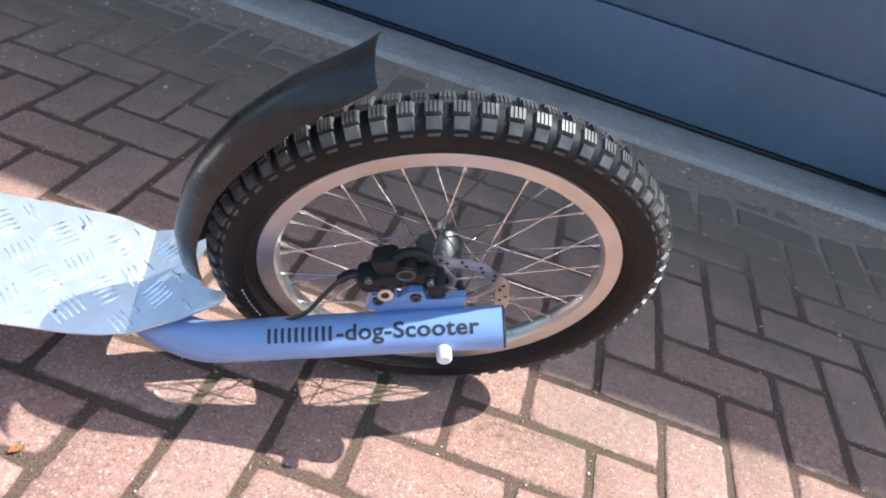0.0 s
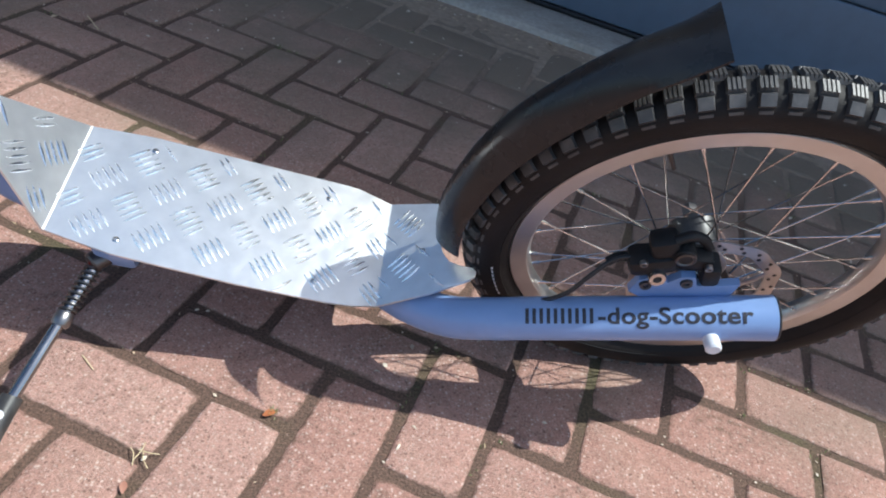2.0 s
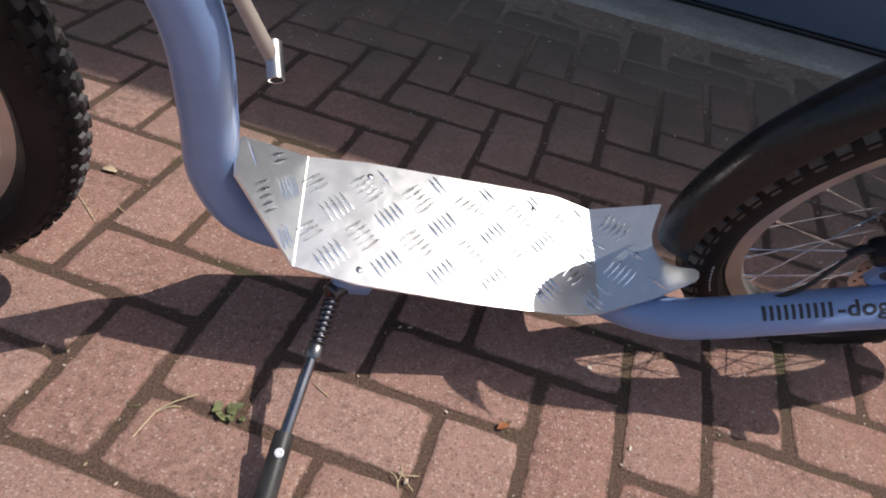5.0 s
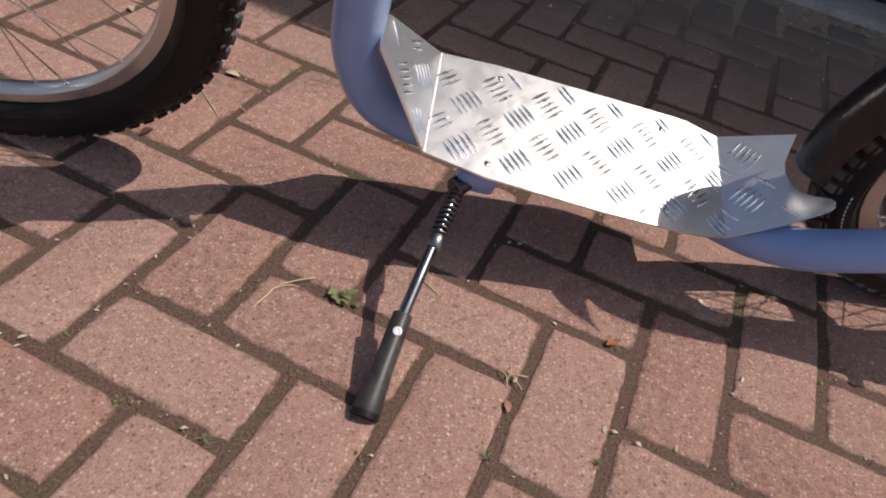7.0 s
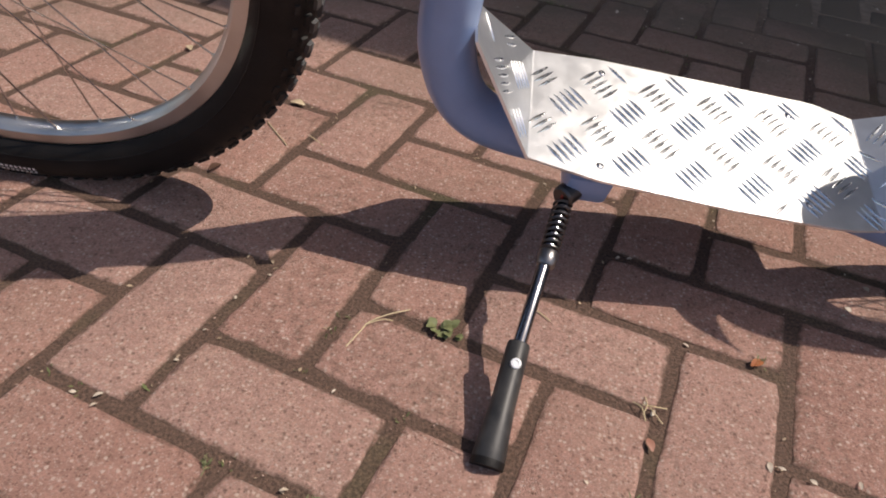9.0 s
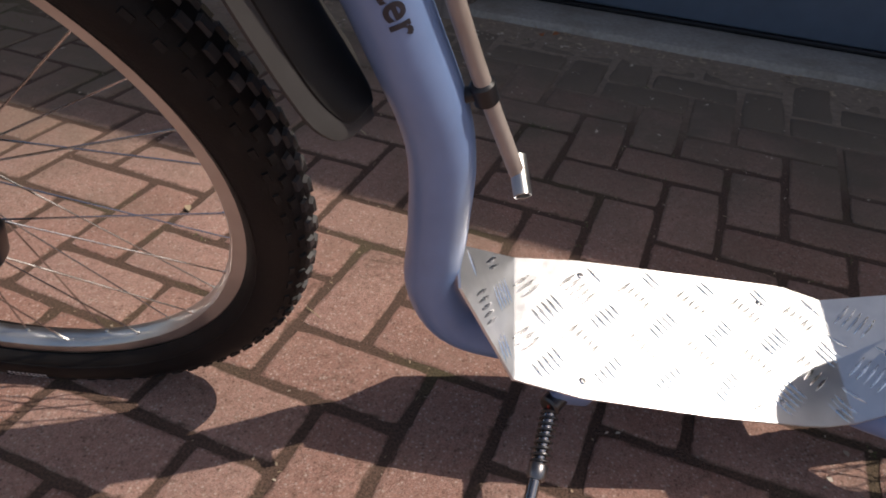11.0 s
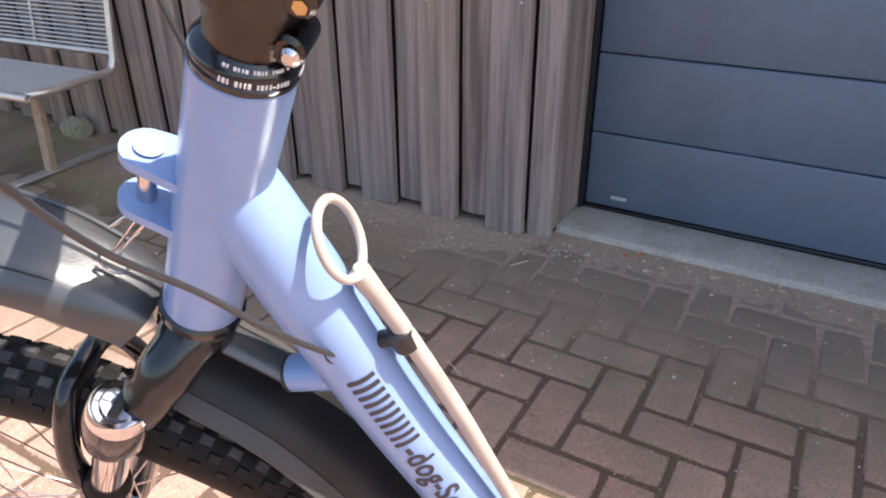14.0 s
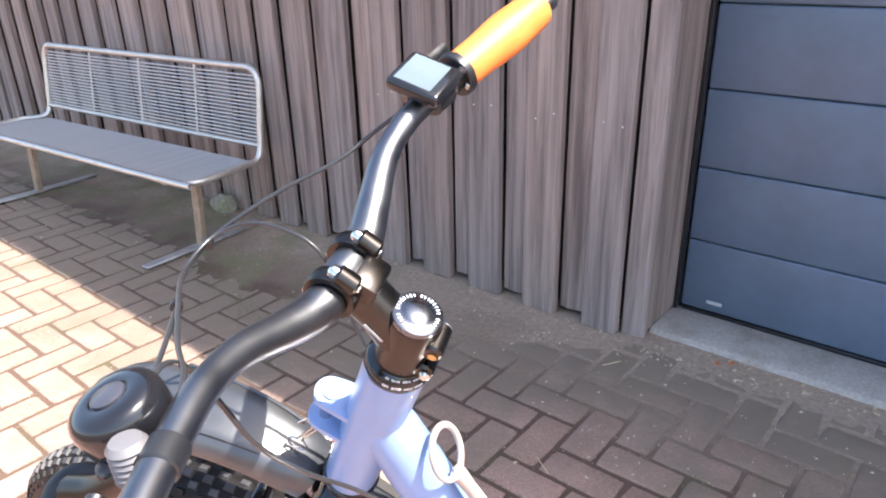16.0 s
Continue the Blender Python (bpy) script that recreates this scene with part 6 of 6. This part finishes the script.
def moss():
    """Low green growth over the pavers in front of the cladding, in ragged patches."""
    rnd = random.Random(33)
    bm = bmesh.new()
    for cu, cv, ru, rv, count in ((-1.75, 0.78, 0.35, 0.16, 420), (-2.42, 0.7, 0.3, 0.26, 1500), (-2.2, 0.45, 0.2, 0.12, 260), (-0.8, 1.08, 0.05, 0.04, 60), (-1.3, 0.98, 0.25, 0.08, 140), (-3.1, 0.8, 0.5, 0.2, 260), (-0.8, 1.14, 0.1, 0.03, 60)):
        for _ in range(count):
            u, v = rnd.gauss(cu, ru * 0.6), min(rnd.gauss(cv, rv * 0.6), 1.1)
            p = wall_at(u, v)
            if noise.noise(p * 9.0) < -0.05:
                continue
            s = rnd.uniform(0.004, 0.011)
            leaf_shape(bm, Matrix.Translation((p.x, p.y, 0.001)) @ pose(0, 0, 0, 0, -rnd.uniform(5, 60), rnd.uniform(0, 360)), s, s * 0.35, 0.2, 3)
    tagged(part("moss", bm, MOSS), "low green moss and weeds on dirty pavers", "moss", kind="stuff")


moss()

# ---- pavers ----
PITCH, ALONG, GAP, ORIGIN = 0.1068, 0.1058, 0.0068, Vector((-0.6841, -0.2336, 0))


def paver_mesh(seed):
    """A paver with rounded arrises and slightly chipped corners."""
    rnd = random.Random(seed)
    hx, hy = (2 * PITCH - GAP) / 2, (PITCH - GAP) / 2
    b = bmesh.new()
    nx, ny = 8, 4

    def ring(inset, z, wob):
        out = []
        for k in range(nx):
            out.append((-hx + 2 * hx * k / nx, -hy))
        for k in range(ny):
            out.append((hx, -hy + 2 * hy * k / ny))
        for k in range(nx):
            out.append((hx - 2 * hx * k / nx, hy))
        for k in range(ny):
            out.append((-hx, hy - 2 * hy * k / ny))
        vs = []
        for x, y in out:
            corner = abs(abs(x) - hx) < 1e-6 and abs(abs(y) - hy) < 1e-6
            f = inset + (0.002 if corner else 0) + rnd.uniform(0, wob)
            vs.append(b.verts.new((max(-hx + f, min(hx - f, x)), max(-hy + f, min(hy - f, y)), z + rnd.uniform(-0.3, 0.3) * wob)))
        return vs

    rows = [ring(0.0, -0.05, 0.0), ring(0.0004, -0.0062, 0.0018), ring(0.0019, -0.0027, 0.0024), ring(0.0046, -0.0012, 0.0026), ring(0.009, -0.0002, 0.0022)]
    for a, c in zip(rows, rows[1:]):
        for k in range(len(a)):
            b.faces.new((a[k], a[(k + 1) % len(a)], c[(k + 1) % len(a)], c[k]))
    b.faces.new(rows[-1])
    me = mesh_of("paver", b, True)
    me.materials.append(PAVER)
    return me


PAVERS = [paver_mesh(n) for n in range(8)]
pavement = tagged(new("pavement"), "red concrete pavers laid in herringbone with mossy joints", "pavement", kind="structure")
rnd = random.Random(4)
placed = []
for j in range(-26, 26):
    for i in range(-62, 44):
        k = (i - j) % 4
        if k not in (0, 2):
            continue
        cu, cv, turn = (i + 1.0, j - 0.5, 0) if k == 0 else (i + 0.5, j - 1.0, 90)
        p = ORIGIN + U * cu * ALONG + V * cv * PITCH
        q = V.dot(p)
        if q > CLAD_V + 0.06 or q < -2.6 or U.dot(p) < -6.6 or U.dot(p) > 3.4:
            continue
        m = Matrix.Translation(p + Vector((0, 0, rnd.uniform(-0.0007, 0.0008)))) @ SET @ Matrix.Diagonal((ALONG / PITCH, 1, 1, 1)) @ pose(0, 0, 0, rnd.gauss(0, 0.3), rnd.gauss(0, 0.25), turn + rnd.choice((0, 180)) + rnd.gauss(0, 0.6))
        placed.append(((p - Vector((-0.35, 0.15, 0))).length, m, rnd.randrange(len(PAVERS))))
placed.sort(key=lambda a: a[0])
for _, m, n in placed[:300]:
    share("paver", PAVERS[n], pavement, m)
rest = [[], []]
for _, m, n in placed[300:]:
    base = len(rest[0])
    rest[0].extend((m @ v.co)[:] for v in PAVERS[n].vertices)
    rest[1].extend([base + k for k in f.vertices] for f in PAVERS[n].polygons)
me = bpy.data.meshes.new("far_pavers")
me.from_pydata(rest[0], [], rest[1])
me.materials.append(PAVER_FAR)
far_pavers = new("far_pavers", me)
far_pavers.parent = pavement
tagged(far_pavers, kind="stuff")


def joint_debris():
    """Straw crumbs, seed husks and flakes caught in the joints, too many to count."""
    rnd = random.Random(77)
    sets = {"joint_straw": (STRAW, bmesh.new()), "joint_crumbs": (PETAL_TAN, bmesh.new()), "joint_flakes": (PETAL, bmesh.new()), "joint_moss": (MOSS, bmesh.new())}
    for _, m, n in placed[:420]:
        for _ in range(rnd.choice((3, 4, 6, 8))):
            side = rnd.choice((-1, 1))
            if rnd.random() < 0.66:
                q = Vector((rnd.uniform(-1, 1) * PITCH, side * PITCH * 0.5, 0))
            else:
                q = Vector((side * PITCH, rnd.uniform(-0.5, 0.5) * PITCH, 0))
            p = m @ q
            if noise.noise(p * 6.0) < -0.12:
                continue
            if noise.noise(p * 4.3 + Vector((3, 8, 1))) > 0.24:
                for _ in range(5):
                    high = rnd.uniform(0.0025, 0.0065)
                    stand = Matrix.Translation((p.x + rnd.gauss(0, 0.004), p.y + rnd.gauss(0, 0.004), -0.003)) @ pose(0, 0, 0, 0, -rnd.uniform(20, 80), rnd.uniform(0, 360))
                    leaf_shape(sets["joint_moss"][1], stand, high, high * 0.3, 0.2, 3)
            name = rnd.choice(("joint_straw", "joint_crumbs", "joint_crumbs", "joint_flakes"))
            s = rnd.uniform(0.002, 0.0065)
            thin = 0.18 if name == "joint_straw" else 0.55
            long = s * (1.7 if name == "joint_straw" else 1.0)
            place = Matrix.Translation((p.x + rnd.gauss(0, 0.003), p.y + rnd.gauss(0, 0.003), -0.0012)) @ pose(0, 0, 0, rnd.uniform(-30, 30), rnd.uniform(-20, 20), rnd.uniform(0, 360))
            leaf_shape(sets[name][1], place, long, s * thin, 0.3, 3)
    words = {"joint_straw": "short dry straw bits caught in the joints", "joint_crumbs": "brown leaf crumbs caught in the joints", "joint_flakes": "pale flakes caught in the joints", "joint_moss": "small green moss tufts growing in the joints"}
    for name, (ma, bm) in sets.items():
        tagged(part(name, bm, ma), words[name], "litter", kind="stuff")


joint_debris()
